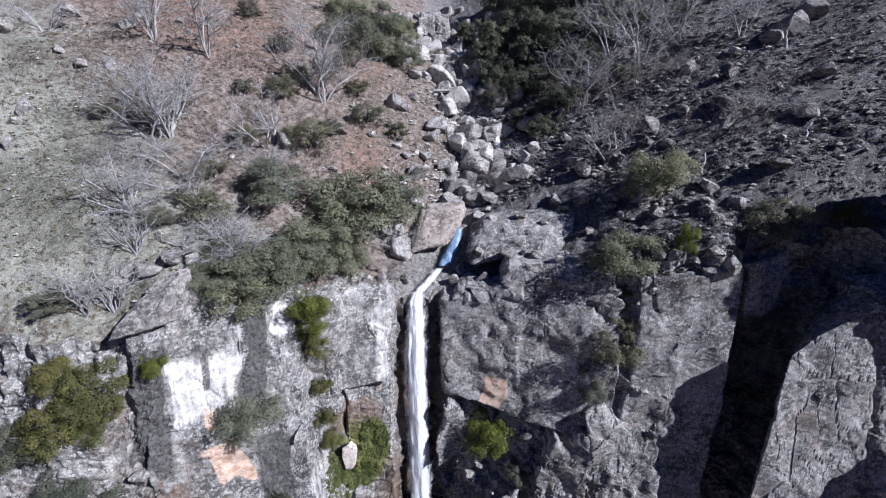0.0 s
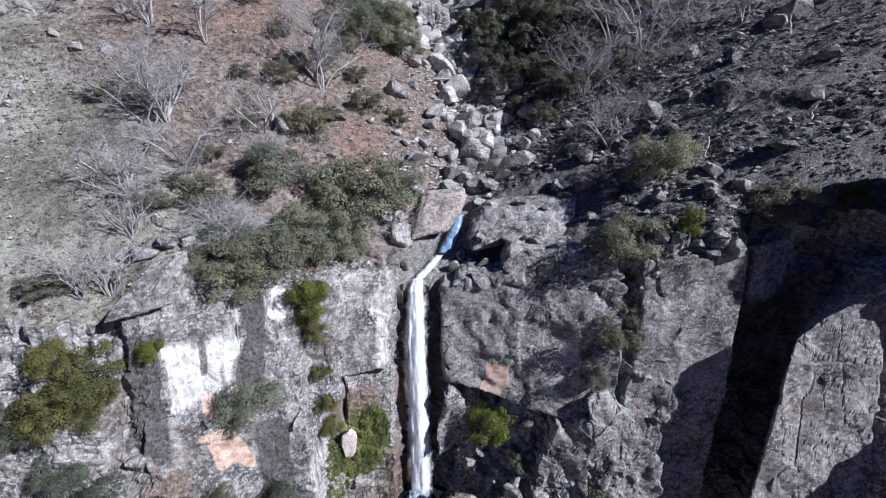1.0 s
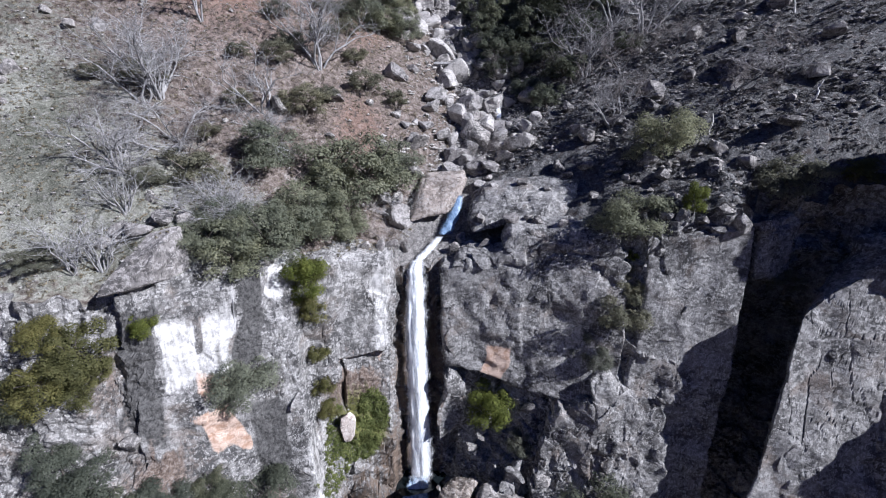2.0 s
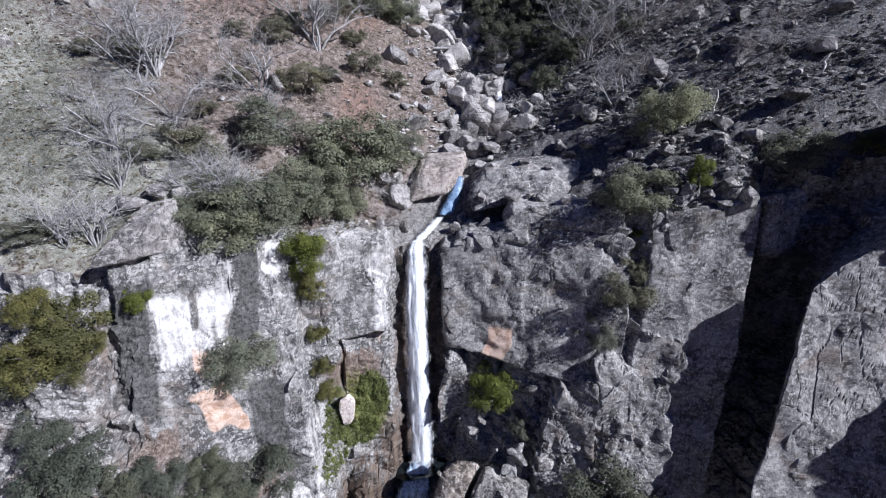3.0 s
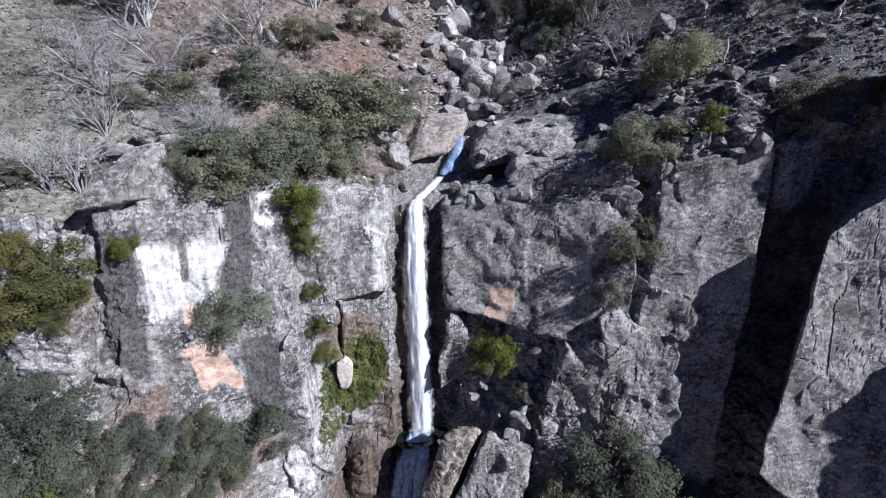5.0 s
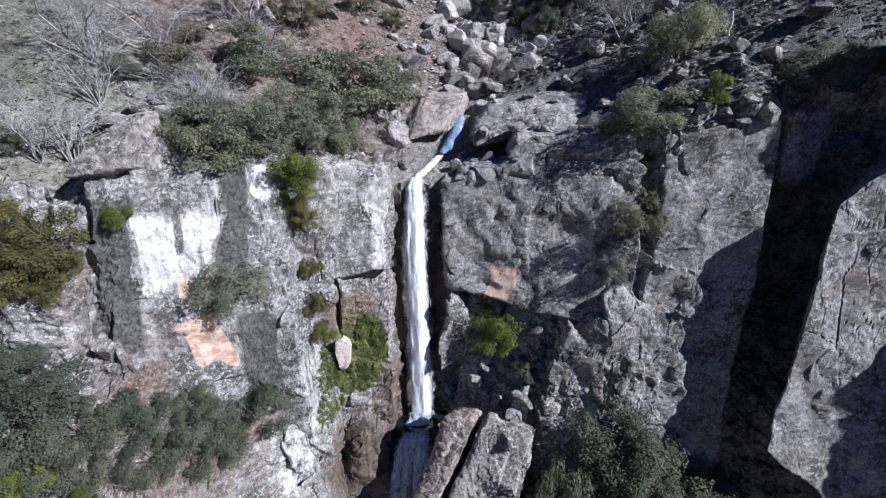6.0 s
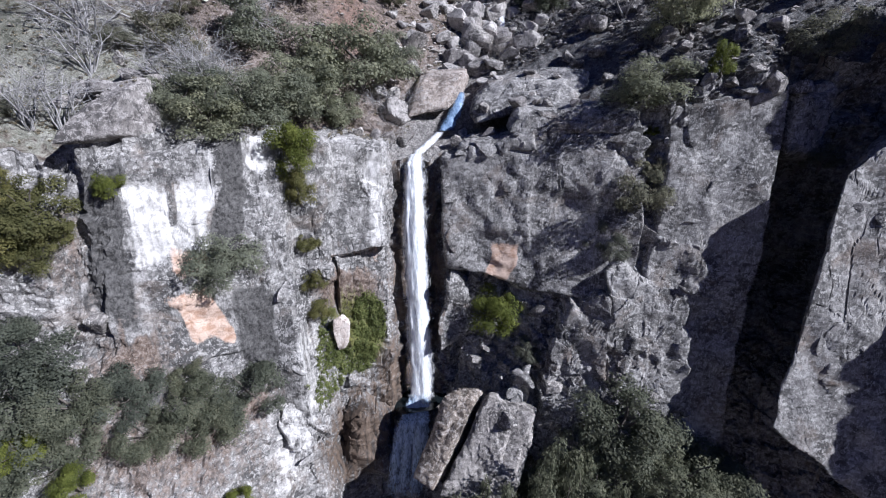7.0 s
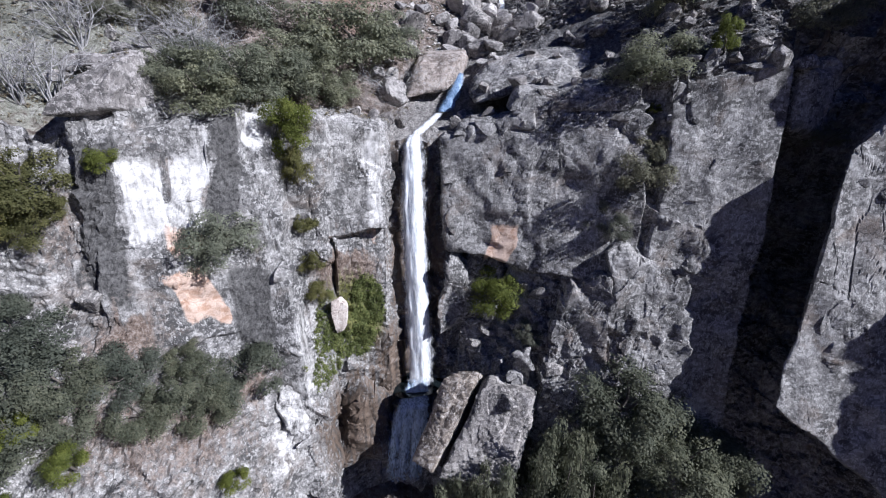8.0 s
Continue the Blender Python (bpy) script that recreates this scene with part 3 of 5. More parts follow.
# ---- big rocks ----
def hexa_rock(name, corners, label, mat=None, step=0.145, seed=1, warp_by=0.0, soft=0.35, block=0.5, fine=0.8, joints=0.7, zones=True, category="rock", group=""):
    """A rock mass from eight corners: four below, then four above, both anticlockwise from the front left."""
    c = np.array(corners, dtype=float)
    mid = c.mean(0)
    edges = [np.linalg.norm(c[1] - c[0]), np.linalg.norm(c[3] - c[0]), np.linalg.norm(c[4] - c[0])]
    n = [int(np.clip(e / (step * k), 8, 190)) for e, k in zip(edges, (1, 2, 1))]
    verts, faces, base = [], [], 0
    for axis in range(3):
        a, b = [k for k in range(3) if k != axis]
        for side in (0.0, 1.0):
            U, V = np.meshgrid(np.linspace(0, 1, n[a] + 1), np.linspace(0, 1, n[b] + 1))
            w = np.zeros((U.size, 3))
            w[:, a], w[:, b], w[:, axis] = U.ravel(), V.ravel(), side
            verts.append(w)
            f = grid_faces(n[b] + 1, n[a] + 1) + base
            flip = (axis == 1) ^ (side == 0.0)
            faces.append(f[:, ::-1] if flip else f)
            base += len(w)
    w = np.concatenate(verts)
    faces = np.concatenate(faces)
    key = np.round(w * 4096).astype(np.int64)
    _, first, inv = np.unique(key[:, 0] * 10 ** 9 + key[:, 1] * 20000 + key[:, 2], return_index=True, return_inverse=True)
    w = w[first]
    faces = inv.reshape(-1)[faces]
    u, v, t = w[:, :1], w[:, 1:2], w[:, 2:]
    p = ((1 - t) * ((1 - v) * ((1 - u) * c[0] + u * c[1]) + v * ((1 - u) * c[3] + u * c[2]))
         + t * ((1 - v) * ((1 - u) * c[4] + u * c[5]) + v * ((1 - u) * c[7] + u * c[6])))
    # rounded edges: pull in where two or three sides meet
    e = np.stack([np.minimum(w[:, k], 1 - w[:, k]) * edges[k] for k in range(3)], 1)
    e.sort(1)
    pull = soft * np.clip(1 - e[:, 1] / (soft * 2.2), 0, 1) ** 2
    inward = mid - p
    inward /= np.linalg.norm(inward, axis=1, keepdims=True)
    p = p + inward * pull[:, None]
    if warp_by:
        p = p + warp_by * np.stack([fbm(p * 0.33 + 11, 3, seed + 81), fbm(p * 0.33 + 29, 3, seed + 82), fbm(p * 0.33 + 47, 3, seed + 83)], 1)
    d = rock_relief(p + seed * 13.7, seed, block, fine, joints)
    p = p - inward * d[:, None]
    me = mesh_from(name, p, faces, mat or GRANITE, cliff_zones(p) if zones else None, shade=False)
    ob = new(name, me)
    return tagged(ob, label, category, group)


WALLS = []


def wall(corners, label, seed, **kw):
    kw.setdefault("warp_by", 0.7)
    ob = hexa_rock("rock_buttress", corners, label, seed=seed, category="cliff", **kw)
    WALLS.append((ob, corners, seed))
    return ob


# the buttress beside the dark cleft, and an unseen spur shading its foot
wall([(20.2, 18.0, -5.4), (28.7, 15.6, -12.5), (30.2, 24, -12), (28.4, 24.6, -6), (23.2, 21.4, 9.7), (28.6, 21.9, 14.2), (30, 25.5, 15), (28.3, 25.4, 10.8)],
     "tall smooth grey granite buttress beside a dark cleft", 4, block=0.07, fine=0.12, joints=0.5, soft=0.2, warp_by=0.45)
wall([(29.0, 15.9, -13), (39, 13.5, -13), (39, 24, -13), (29.4, 24, -13), (28.3, 21.4, 13.2), (37, 19.6, 15.4), (38, 24, 15.6), (28.4, 25, 14.6)],
     "grey granite buttress split off by a vertical crack", 34, block=0.15, fine=0.5, joints=0.5, soft=0.3, warp_by=0.3)
# out of view, added to cast the slanting shade on the buttress
wall([(30.6, 10, -14), (44, 9, -14), (44, 16, -14), (31.5, 15, -14), (36.8, 12.5, 9), (44, 12, 13), (44, 16, 13), (37.2, 15.5, 10)],
     "unseen granite spur added to shade the buttress foot", 14, block=0.5, step=0.4)
# out of view, added to keep sun and sky off the cleft
wall([(30.6, 18.6, 6), (42, 15, 6), (42, 25, 6), (31, 24, 6), (31.2, 20.2, 24.6), (42, 18, 25), (42, 25, 25.5), (31.6, 24, 24.0)],
     "unseen high granite outcrop added to shade the cleft", 24, block=0.5, step=0.4)
wall([(22.3, 24.7, 10.6), (26.6, 26.2, 9.6), (27.5, 31, 9.6), (22.9, 30.5, 10.3), (22.5, 25.3, 14.8), (26.4, 26.4, 15.4), (27.5, 30, 16.6), (22.8, 30, 15.8)],
     "rounded granite slab at the head of the dark cleft", 25, block=0.1, fine=0.3, joints=0.3, soft=0.5, warp_by=0.35)
# left of the fall: white wall, dark-stained column, wall beside the notch
wall([(-20.3, 18.4, -2), (-13.0, 21.9, -2), (-13.2, 25, -2), (-20.4, 24, -2), (-19.8, 20.5, 10.7), (-12.6, 23.6, 12.0), (-12.8, 26, 12.6), (-19.4, 24, 12.2)],
     "bleached white granite wall with dark streaks and a rusty scar", 5, block=0.06, joints=0.4, fine=0.17, soft=0.15, warp_by=0.55)
wall([(-14.9, 21.4, -7), (-9.6, 21.3, -7), (-9.9, 26, -7), (-14.9, 25, -7), (-14.2, 22.7, 12.1), (-11.2, 24.5, 12.4), (-11.0, 27, 12.8), (-13.6, 26, 12.9)],
     "dark-stained granite column with a pale ragged edge", 7, block=0.10, fine=0.32, joints=0.5, soft=0.18)
wall([(-9.1, 26.4, 3.4), (-4.5, 27.2, 3.6), (-4.3, 30, 4), (-9.2, 29, 3.7), (-8.9, 26.9, 12.3), (-4.6, 28.4, 11.1), (-4.2, 31, 11.6), (-8.8, 30, 12.8)],
     "pale streaked granite wall beside the notch of the fall", 8, block=0.10, fine=0.35, joints=0.5, soft=0.18)
wall([(-12.3, 19.2, -15), (-8.6, 20.4, -15), (-8.4, 25, -15), (-12.2, 24, -15), (-11.4, 21.2, -5.2), (-9.2, 22.0, -5.6), (-8.8, 25, -5), (-11.6, 25, -4.6)],
     "white foot of the cliff below the column", 9, block=0.5, soft=0.4)
wall([(-11.4, 23.7, -6), (-8.4, 25.3, -6), (-8.4, 28, -6), (-11.4, 27, -6), (-11.4, 25.0, 11.4), (-8.4, 26.4, 11.9), (-8.4, 30, 12.6), (-11.4, 29, 12.6)],
     "recessed brownish rock in the cleft beside the column", 20, block=0.25, soft=0.2)
# right of the fall: broad wall, tiers above it, wall beyond the crack, broken rock below
wall([(-0.2, 28.2, 1.6), (13.6, 23.4, -0.6), (13.8, 29, -0.6), (0.0, 32, 1.6), (-0.6, 29.5, 10.3), (14.0, 26.2, 11.8), (14.3, 30, 12), (-0.3, 33, 11.0)],
     "broad speckled grey granite wall beside the waterfall", 10, block=0.06, joints=0.3, fine=0.3, soft=0.2)
wall([(0.3, 29.1, 10.3), (6.8, 27.9, 10.7), (7.0, 30.5, 10.9), (0.6, 31.4, 10.4), (1.5, 29.5, 11.2), (6.5, 28.3, 12.2), (6.8, 30.6, 12.8), (1.8, 31.2, 12.2)],
     "rounded grey ledge overhanging the top of the wall", 11, block=0.1, fine=0.3, joints=0.4, soft=0.35, step=0.1, warp_by=0.4)
wall([(4.4, 28.7, 12.0), (13.7, 26.2, 12.0), (14.0, 30, 12.2), (4.8, 31.6, 12.2), (5.0, 29.3, 13.5), (13.5, 26.8, 13.6), (13.9, 30, 14.4), (5.4, 31.6, 14.3)],
     "long grey granite ledge split by level joints", 26, block=0.1, fine=0.45, joints=0.6, soft=0.25, step=0.12, warp_by=0.4)
wall([(6.0, 27.9, 10.6), (13.8, 25.9, 10.6), (14.0, 29, 10.8), (6.2, 30, 10.8), (6.2, 28.3, 12.0), (13.6, 26.3, 12.1), (13.8, 29, 12.5), (6.4, 30, 12.5)],
     "lower granite ledge along the top of the wall", 27, block=0.08, fine=0.4, joints=0.6, soft=0.2, step=0.12, warp_by=0.35)
wall([(1.4, 31.2, 12.2), (10, 29.6, 13.0), (13, 34.5, 15), (2.6, 36.4, 14), (2.2, 32.4, 14.6), (10, 31.2, 15.3), (13, 35.2, 17.9), (3.2, 36.2, 17.0)],
     "pale sloping granite slab above the wall", 12, block=0.14, fine=0.5, joints=0.3, soft=0.9, warp_by=0.7)
wall([(12.3, 21.6, -11), (19.7, 21.0, -11), (20.6, 29, -11), (13, 27, -11), (15.4, 25.9, 13.8), (21.7, 24.7, 14.9), (21.8, 31, 15.6), (15.6, 29, 15.2)],
     "speckled granite wall between a crack and the dark cleft", 13, block=0.06, fine=0.3, joints=0.4, soft=0.15, warp_by=0.4)
wall([(6.2, 22.4, -12), (11.2, 20.8, -12), (12, 25, -12), (7, 26, -12), (8.6, 24.0, -0.4), (11.5, 23.7, 1.0), (12, 26.5, 2), (9, 27, 1.2)],
     "broken ridge of fractured grey rock", 15, block=0.34, fine=0.7, joints=0.6, soft=0.18)
wall([(10.5, 20.8, -12), (17.2, 20.2, -12), (17.5, 25, -12), (11, 25, -12), (11.5, 23.8, 2.6), (16.6, 23.0, 2.6), (16.8, 26, 4), (12, 26, 4)],
     "broken wall of fractured brown and grey rock", 16, block=0.26, fine=0.7, joints=0.6, soft=0.18)
wall([(-0.6, 26.4, -5.2), (2.6, 27.6, -4.2), (2.8, 29, -4), (-0.3, 29.5, -5), (-0.3, 27.2, 1.4), (1.7, 28.0, 0.2), (2.2, 29, 0.4), (0, 29.5, 1.4)],
     "wedge of smooth grey rock under the wall", 17, block=0.2, joints=0.2, soft=0.4)
wall([(4.3, 22.5, -8.5), (5.3, 22.2, -8.5), (5.9, 23.6, -8.5), (4.8, 23.9, -8.5), (5.2, 23.2, -4.2), (6.0, 22.9, -3.9), (6.4, 24, -3.9), (5.7, 24.2, -4.1)],
     "narrow pale slab leaning above the split boulder", 18, block=0.12, joints=0, soft=0.25, step=0.1)
wall([(-9.6, 22.5, -16), (-4.4, 23.0, -16), (-4.0, 27, -16), (-9.4, 27, -16), (-8.6, 24.2, -8.2), (-5.4, 24.6, -8.6), (-5, 27.5, -8), (-8.6, 27.5, -7.8)],
     "wet brown rounded rock at the foot of the fall", 19, block=0.25, joints=0.2, soft=1.2)

hexa_rock("rock_outcrop", [(-3.6, 61.6, 30), (1.0, 62.0, 30), (1.5, 66, 30), (-3.4, 66, 31), (-3.2, 62.4, 35.4), (1.0, 63, 35.0), (1.2, 66, 36), (-3, 66, 36)],
          "white bleached rock face beside the upper stream", mat=PINK_ROCK, seed=33, step=0.25, block=0.4, zones=False, category="rock")
hexa_rock("rock_outcrop", [(-4.5, 62.8, 34), (1.0, 63.2, 34), (1.5, 67, 34), (-4, 67, 34), (-3.8, 64.0, 39.4), (0.6, 64.6, 38.8), (1, 68, 41), (-3.5, 68, 41)],
          "grey weathered rock outcrop beside the upper stream", mat=BOULDER, seed=31, step=0.25, block=0.6, zones=False, category="rock")
hexa_rock("rock_outcrop", [(23.4, 34.0, 22.0), (29.2, 33.0, 22.0), (30, 37, 23), (24, 38.5, 23), (24.4, 35.0, 26.0), (28.2, 34.6, 26.8), (28.8, 37.6, 27.8), (24.8, 38.4, 27.2)],
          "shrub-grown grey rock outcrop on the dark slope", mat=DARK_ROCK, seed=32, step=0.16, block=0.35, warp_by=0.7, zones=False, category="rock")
wall([(-5.0, 23.2, -18), (0.2, 22.6, -18), (0.2, 28, -18), (-5.2, 28, -18), (-4.5, 25.7, -10.8), (-0.5, 25.5, -10.8), (-0.4, 30, -10.8), (-4.7, 30, -10.8)],
     "dark wet rock step below the plunge pool", 21, block=0.3, joints=0.2, soft=0.5)
# leaning boulder on the brink above the white wall
perched = hexa_rock("perched_boulder", [(-20.8, 19.5, 11.9), (-17.9, 20.7, 12.4), (-16.8, 23.5, 12.0), (-19.6, 23.0, 11.6), (-20.5, 19.9, 12.7), (-17.4, 21.6, 14.9), (-17.0, 23.6, 15.7), (-18.7, 22.6, 15.5)],
          "grey angular boulder leaning on the cliff edge", mat=BOULDER, seed=6, step=0.11, block=0.07, joints=0.15, fine=0.4, soft=0.3, zones=False, category="boulder")
# chockstone over the stream
chock = hexa_rock("chockstone", [(-3.4, 32.9, 12.9), (0.5, 33.4, 13.6), (2.1, 37, 14.6), (-2.9, 37, 14.4), (-2.4, 34.0, 16.0), (1.9, 34.9, 16.7), (2.4, 37.6, 17.5), (-2.1, 37.4, 17.4)],
          "large tan rounded boulder wedged across the stream", mat=PINK_ROCK, seed=8, step=0.12, block=0.1, joints=0.0, fine=0.5, soft=0.45, zones=False, category="boulder")
# split boulder below the fall
split_a = hexa_rock("split_boulder", [(-2.9, 20.3, -12.2), (-1.25, 19.1, -12.2), (1.2, 23.4, -12.5), (-1.4, 24.6, -12.5), (-0.25, 23.0, -6.3), (2.0, 21.95, -6.25), (3.0, 24.4, -7.1), (0.8, 25.0, -7.2)],
          "tan weathered half of a split granite boulder", mat=WARM_ROCK, seed=9, step=0.1, block=0.12, joints=0.0, soft=0.3, zones=False, category="boulder", group="split boulder")
split_b = hexa_rock("split_boulder", [(-0.95, 18.95, -12.2), (4.2, 18.3, -12.2), (6.0, 22.0, -12.5), (1.4, 23.2, -12.5), (2.25, 21.75, -6.35), (6.3, 20.75, -6.35), (6.9, 23, -7.3), (3.3, 24.2, -7.1)],
          "grey lichened half of a split granite boulder", mat=BOULDER, seed=10, step=0.1, block=0.15, joints=0.1, soft=0.3, zones=False, category="boulder", group="split boulder")


# ---- water ----
def ribbon(name, path, widths, mat, parent, seed, rows=90, cols=15, bulge=0.25, solid=0.75, fade=0.12):
    """A curved sheet of falling water along a path of points, with its own uneven edges."""
    pts = np.array(path, dtype=float)
    k = np.linspace(0, 1, len(pts))
    s = np.linspace(0, 1, rows)
    c = np.stack([np.interp(s, k, pts[:, i]) for i in range(3)], 1)
    for _ in range(3):
        c[1:-1] = (c[:-2] + 2 * c[1:-1] + c[2:]) / 4
    w = np.interp(s, np.linspace(0, 1, len(widths)), widths)
    a = np.linspace(-1, 1, cols)
    zz = np.stack([s * 0 + seed * 3.1, s * 0, s * 14], 1)
    lw = w * (1 + 0.10 * vnoise(zz, seed) + 0.07 * vnoise(zz * 3.3, seed + 1))
    off = 0.035 * w * vnoise(zz * (1, 1, 0.5) + 9, seed + 3)
    p = np.zeros((rows, cols, 3))
    p[:, :, 0] = c[:, None, 0] + off[:, None] + a[None, :] * lw[:, None] / 2
    p[:, :, 1] = c[:, None, 1] - bulge * np.sqrt(np.clip(1 - a * a, 0, 1))[None, :] * np.minimum(w, 1.2)[:, None]
    p[:, :, 2] = c[:, None, 2]
    q = p.reshape(-1, 3)
    q[:, 1] += 0.14 * fbm(q * (2.6, 1, 0.5), 3, seed + 7)
    flow = solid * (1 - np.abs(a)[None, :] ** 2 * 0.8) * (np.sin(np.pi * np.linspace(0.02, 0.98, rows)) ** fade)[:, None]
    z = np.stack([flow.ravel()] * 3 + [np.ones(rows * cols)], 1)
    return child(name, mesh_from(name, q, grid_faces(rows, cols), mat, z, "flow"), parent)


fall = tagged(new("waterfall"), "white waterfall dropping from a narrow notch into a shaded pool", "waterfall")
fall.location = (0, 0, 0)
CORE = [(-2.35, 30.6, 10.4), (-2.45, 29.9, 9.6), (-2.5, 29.0, 6), (-2.4, 28.2, 0), (-2.25, 27.6, -6), (-2.2, 27.3, -10.6)]
for k, (dx, dy, wide, solid) in enumerate(((0.0, 0.0, 1.0, 1.2), (-0.3, 0.18, 0.85, 0.8), (0.3, 0.15, 0.85, 0.8), (-0.05, 0.35, 1.5, 0.62), (0.1, -0.2, 0.6, 0.7), (-0.55, 0.3, 0.6, 0.55), (0.05, 0.5, 1.9, 0.45))):
    path = [(x + dx * min(1, 0.25 + 0.25 * i), y + dy, z) for i, (x, y, z) in enumerate(CORE)]
    ribbon("water_strand", path, [0.85 * wide, 1.3 * wide, 1.5 * wide, 1.6 * wide, 1.75 * wide, 1.9 * wide], FALL, fall, 3 + 4 * k, rows=130, cols=13, solid=solid)
ribbon("lip_cascade", [(-0.4, 32.6, 12.0), (-1.2, 31.7, 11.2), (-1.9, 31.1, 10.7), (-2.3, 30.8, 10.3)], [0.8, 1.0, 1.0, 0.9], FALL, fall, 11, rows=30, solid=0.9)
upper = tagged(new("upper_cascade"), "cascade coloured shade-blue under the wedged boulder", "waterfall")
ribbon("water_strand", [(1.5, 35.2, 15.2), (1.1, 34.4, 14.0), (0.6, 33.8, 13.0), (0.1, 33.0, 12.1)], [0.7, 1.1, 1.4, 1.5], UPPER_SHADE_WATER, upper, 21, rows=40, solid=0.95)
lower = tagged(new("lower_cascade"), "cascade coloured shade-blue running off beside the split boulder", "waterfall")
for k, (dx, wide) in enumerate(((0.0, 1.0), (-0.5, 0.8), (0.3, 0.7))):
    ribbon("water_strand", [(-2.3 + dx, 26.9, -9.4), (-2.4 + dx, 26.5, -10.4), (-2.7 + dx, 25.5, -11.4), (-3.2 + dx, 24.7, -13.4)], [1.3 * wide, 2.0 * wide, 2.2 * wide, 1.8 * wide], LOWER_SHADE_WATER, lower, 81 + 5 * k, rows=50, solid=0.95, fade=0.5)
for k, (dx, wide) in enumerate(((-1.3, 1.3), (-0.5, 1.5), (0.4, 1.4), (0.9, 0.8))):
    ribbon("water_strand", [(-2.4 + dx * 0.6, 26.0, -10.45), (-2.5 + dx * 0.8, 25.2, -11.0), (-2.9 + dx, 24.4, -13.2), (-3.3 + dx, 23.3, -16.8)], [wide, 1.1 * wide, 0.9 * wide, wide], LOWER_SHADE_WATER, lower, 31 + 5 * k, rows=60, solid=0.85, fade=0.3)


def pool():
    """The plunge pool: a rippled round sheet of dark water."""
    rings, spokes = 14, 48
    r, a = np.meshgrid(np.linspace(0.02, 1, rings), np.linspace(0, 2 * np.pi, spokes), indexing="ij")
    edge = 1 + 0.12 * np.sin(3 * a + 1) + 0.08 * np.sin(5 * a)
    p = np.stack([-2.5 + 2.5 * r * edge * np.cos(a), 27.7 + 2.1 * r * edge * np.sin(a), -10.45 + 0 * r], 2).reshape(-1, 3)
    p[:, 2] += 0.06 * fbm(p * 1.6, 3, 44)
    tagged(new("plunge_pool", mesh_from("plunge_pool", p, grid_faces(rings, spokes), POOL)), "dark shaded plunge pool at the foot of the fall", "water", kind="structure")


pool()
spray = ribbon("spray", [(-2.2, 27.2, -8.6), (-2.25, 27.0, -9.6), (-2.3, 26.9, -10.5)], [1.6, 2.6, 3.2], FALL, fall, 61, rows=30, cols=21, bulge=0.5, solid=0.42, fade=0.7)
rill = tagged(new("stream_rill"), "small white rill between boulders of the stream bed", "waterfall")
ribbon("water_strand", [(6.0, 46.3, 23.6), (6.1, 45.8, 23.2), (6.2, 45.3, 22.2), (6.2, 45.0, 21.4)], [0.5, 0.7, 0.7, 0.6], FALL, rill, 71, rows=24, cols=9, solid=0.9)


# ---- resting things on the rock ----
from mathutils.bvhtree import BVHTree

bpy.context.view_layer.update()
deps = bpy.context.evaluated_depsgraph_get()
TREES_OF_FACES = [BVHTree.FromObject(o, deps) for o in scene.collection.objects if o.type == "MESH" and o.name.split(".")[0] in
                  ("cliff_wall", "ground", "valley_floor", "rock_buttress", "perched_boulder", "chockstone", "split_boulder")]


def drop(x, y, top=120.0):
    """Height of the ground or rock under (x, y)."""
    best = -40.0
    for b in TREES_OF_FACES:
        hit = b.ray_cast(Vector((x, y, top)), Vector((0, 0, -1)))
        if hit[0] is not None and hit[0].z > best:
            best = hit[0].z
    return best


def face_at(x, z, start=5.0):
    """Where a level line at x and z meets the cliff: its y."""
    best = 60.0
    for b in TREES_OF_FACES:
        hit = b.ray_cast(Vector((x, start, z)), Vector((0, 1, 0)))
        if hit[0] is not None and hit[0].y < best:
            best = hit[0].y
    return best


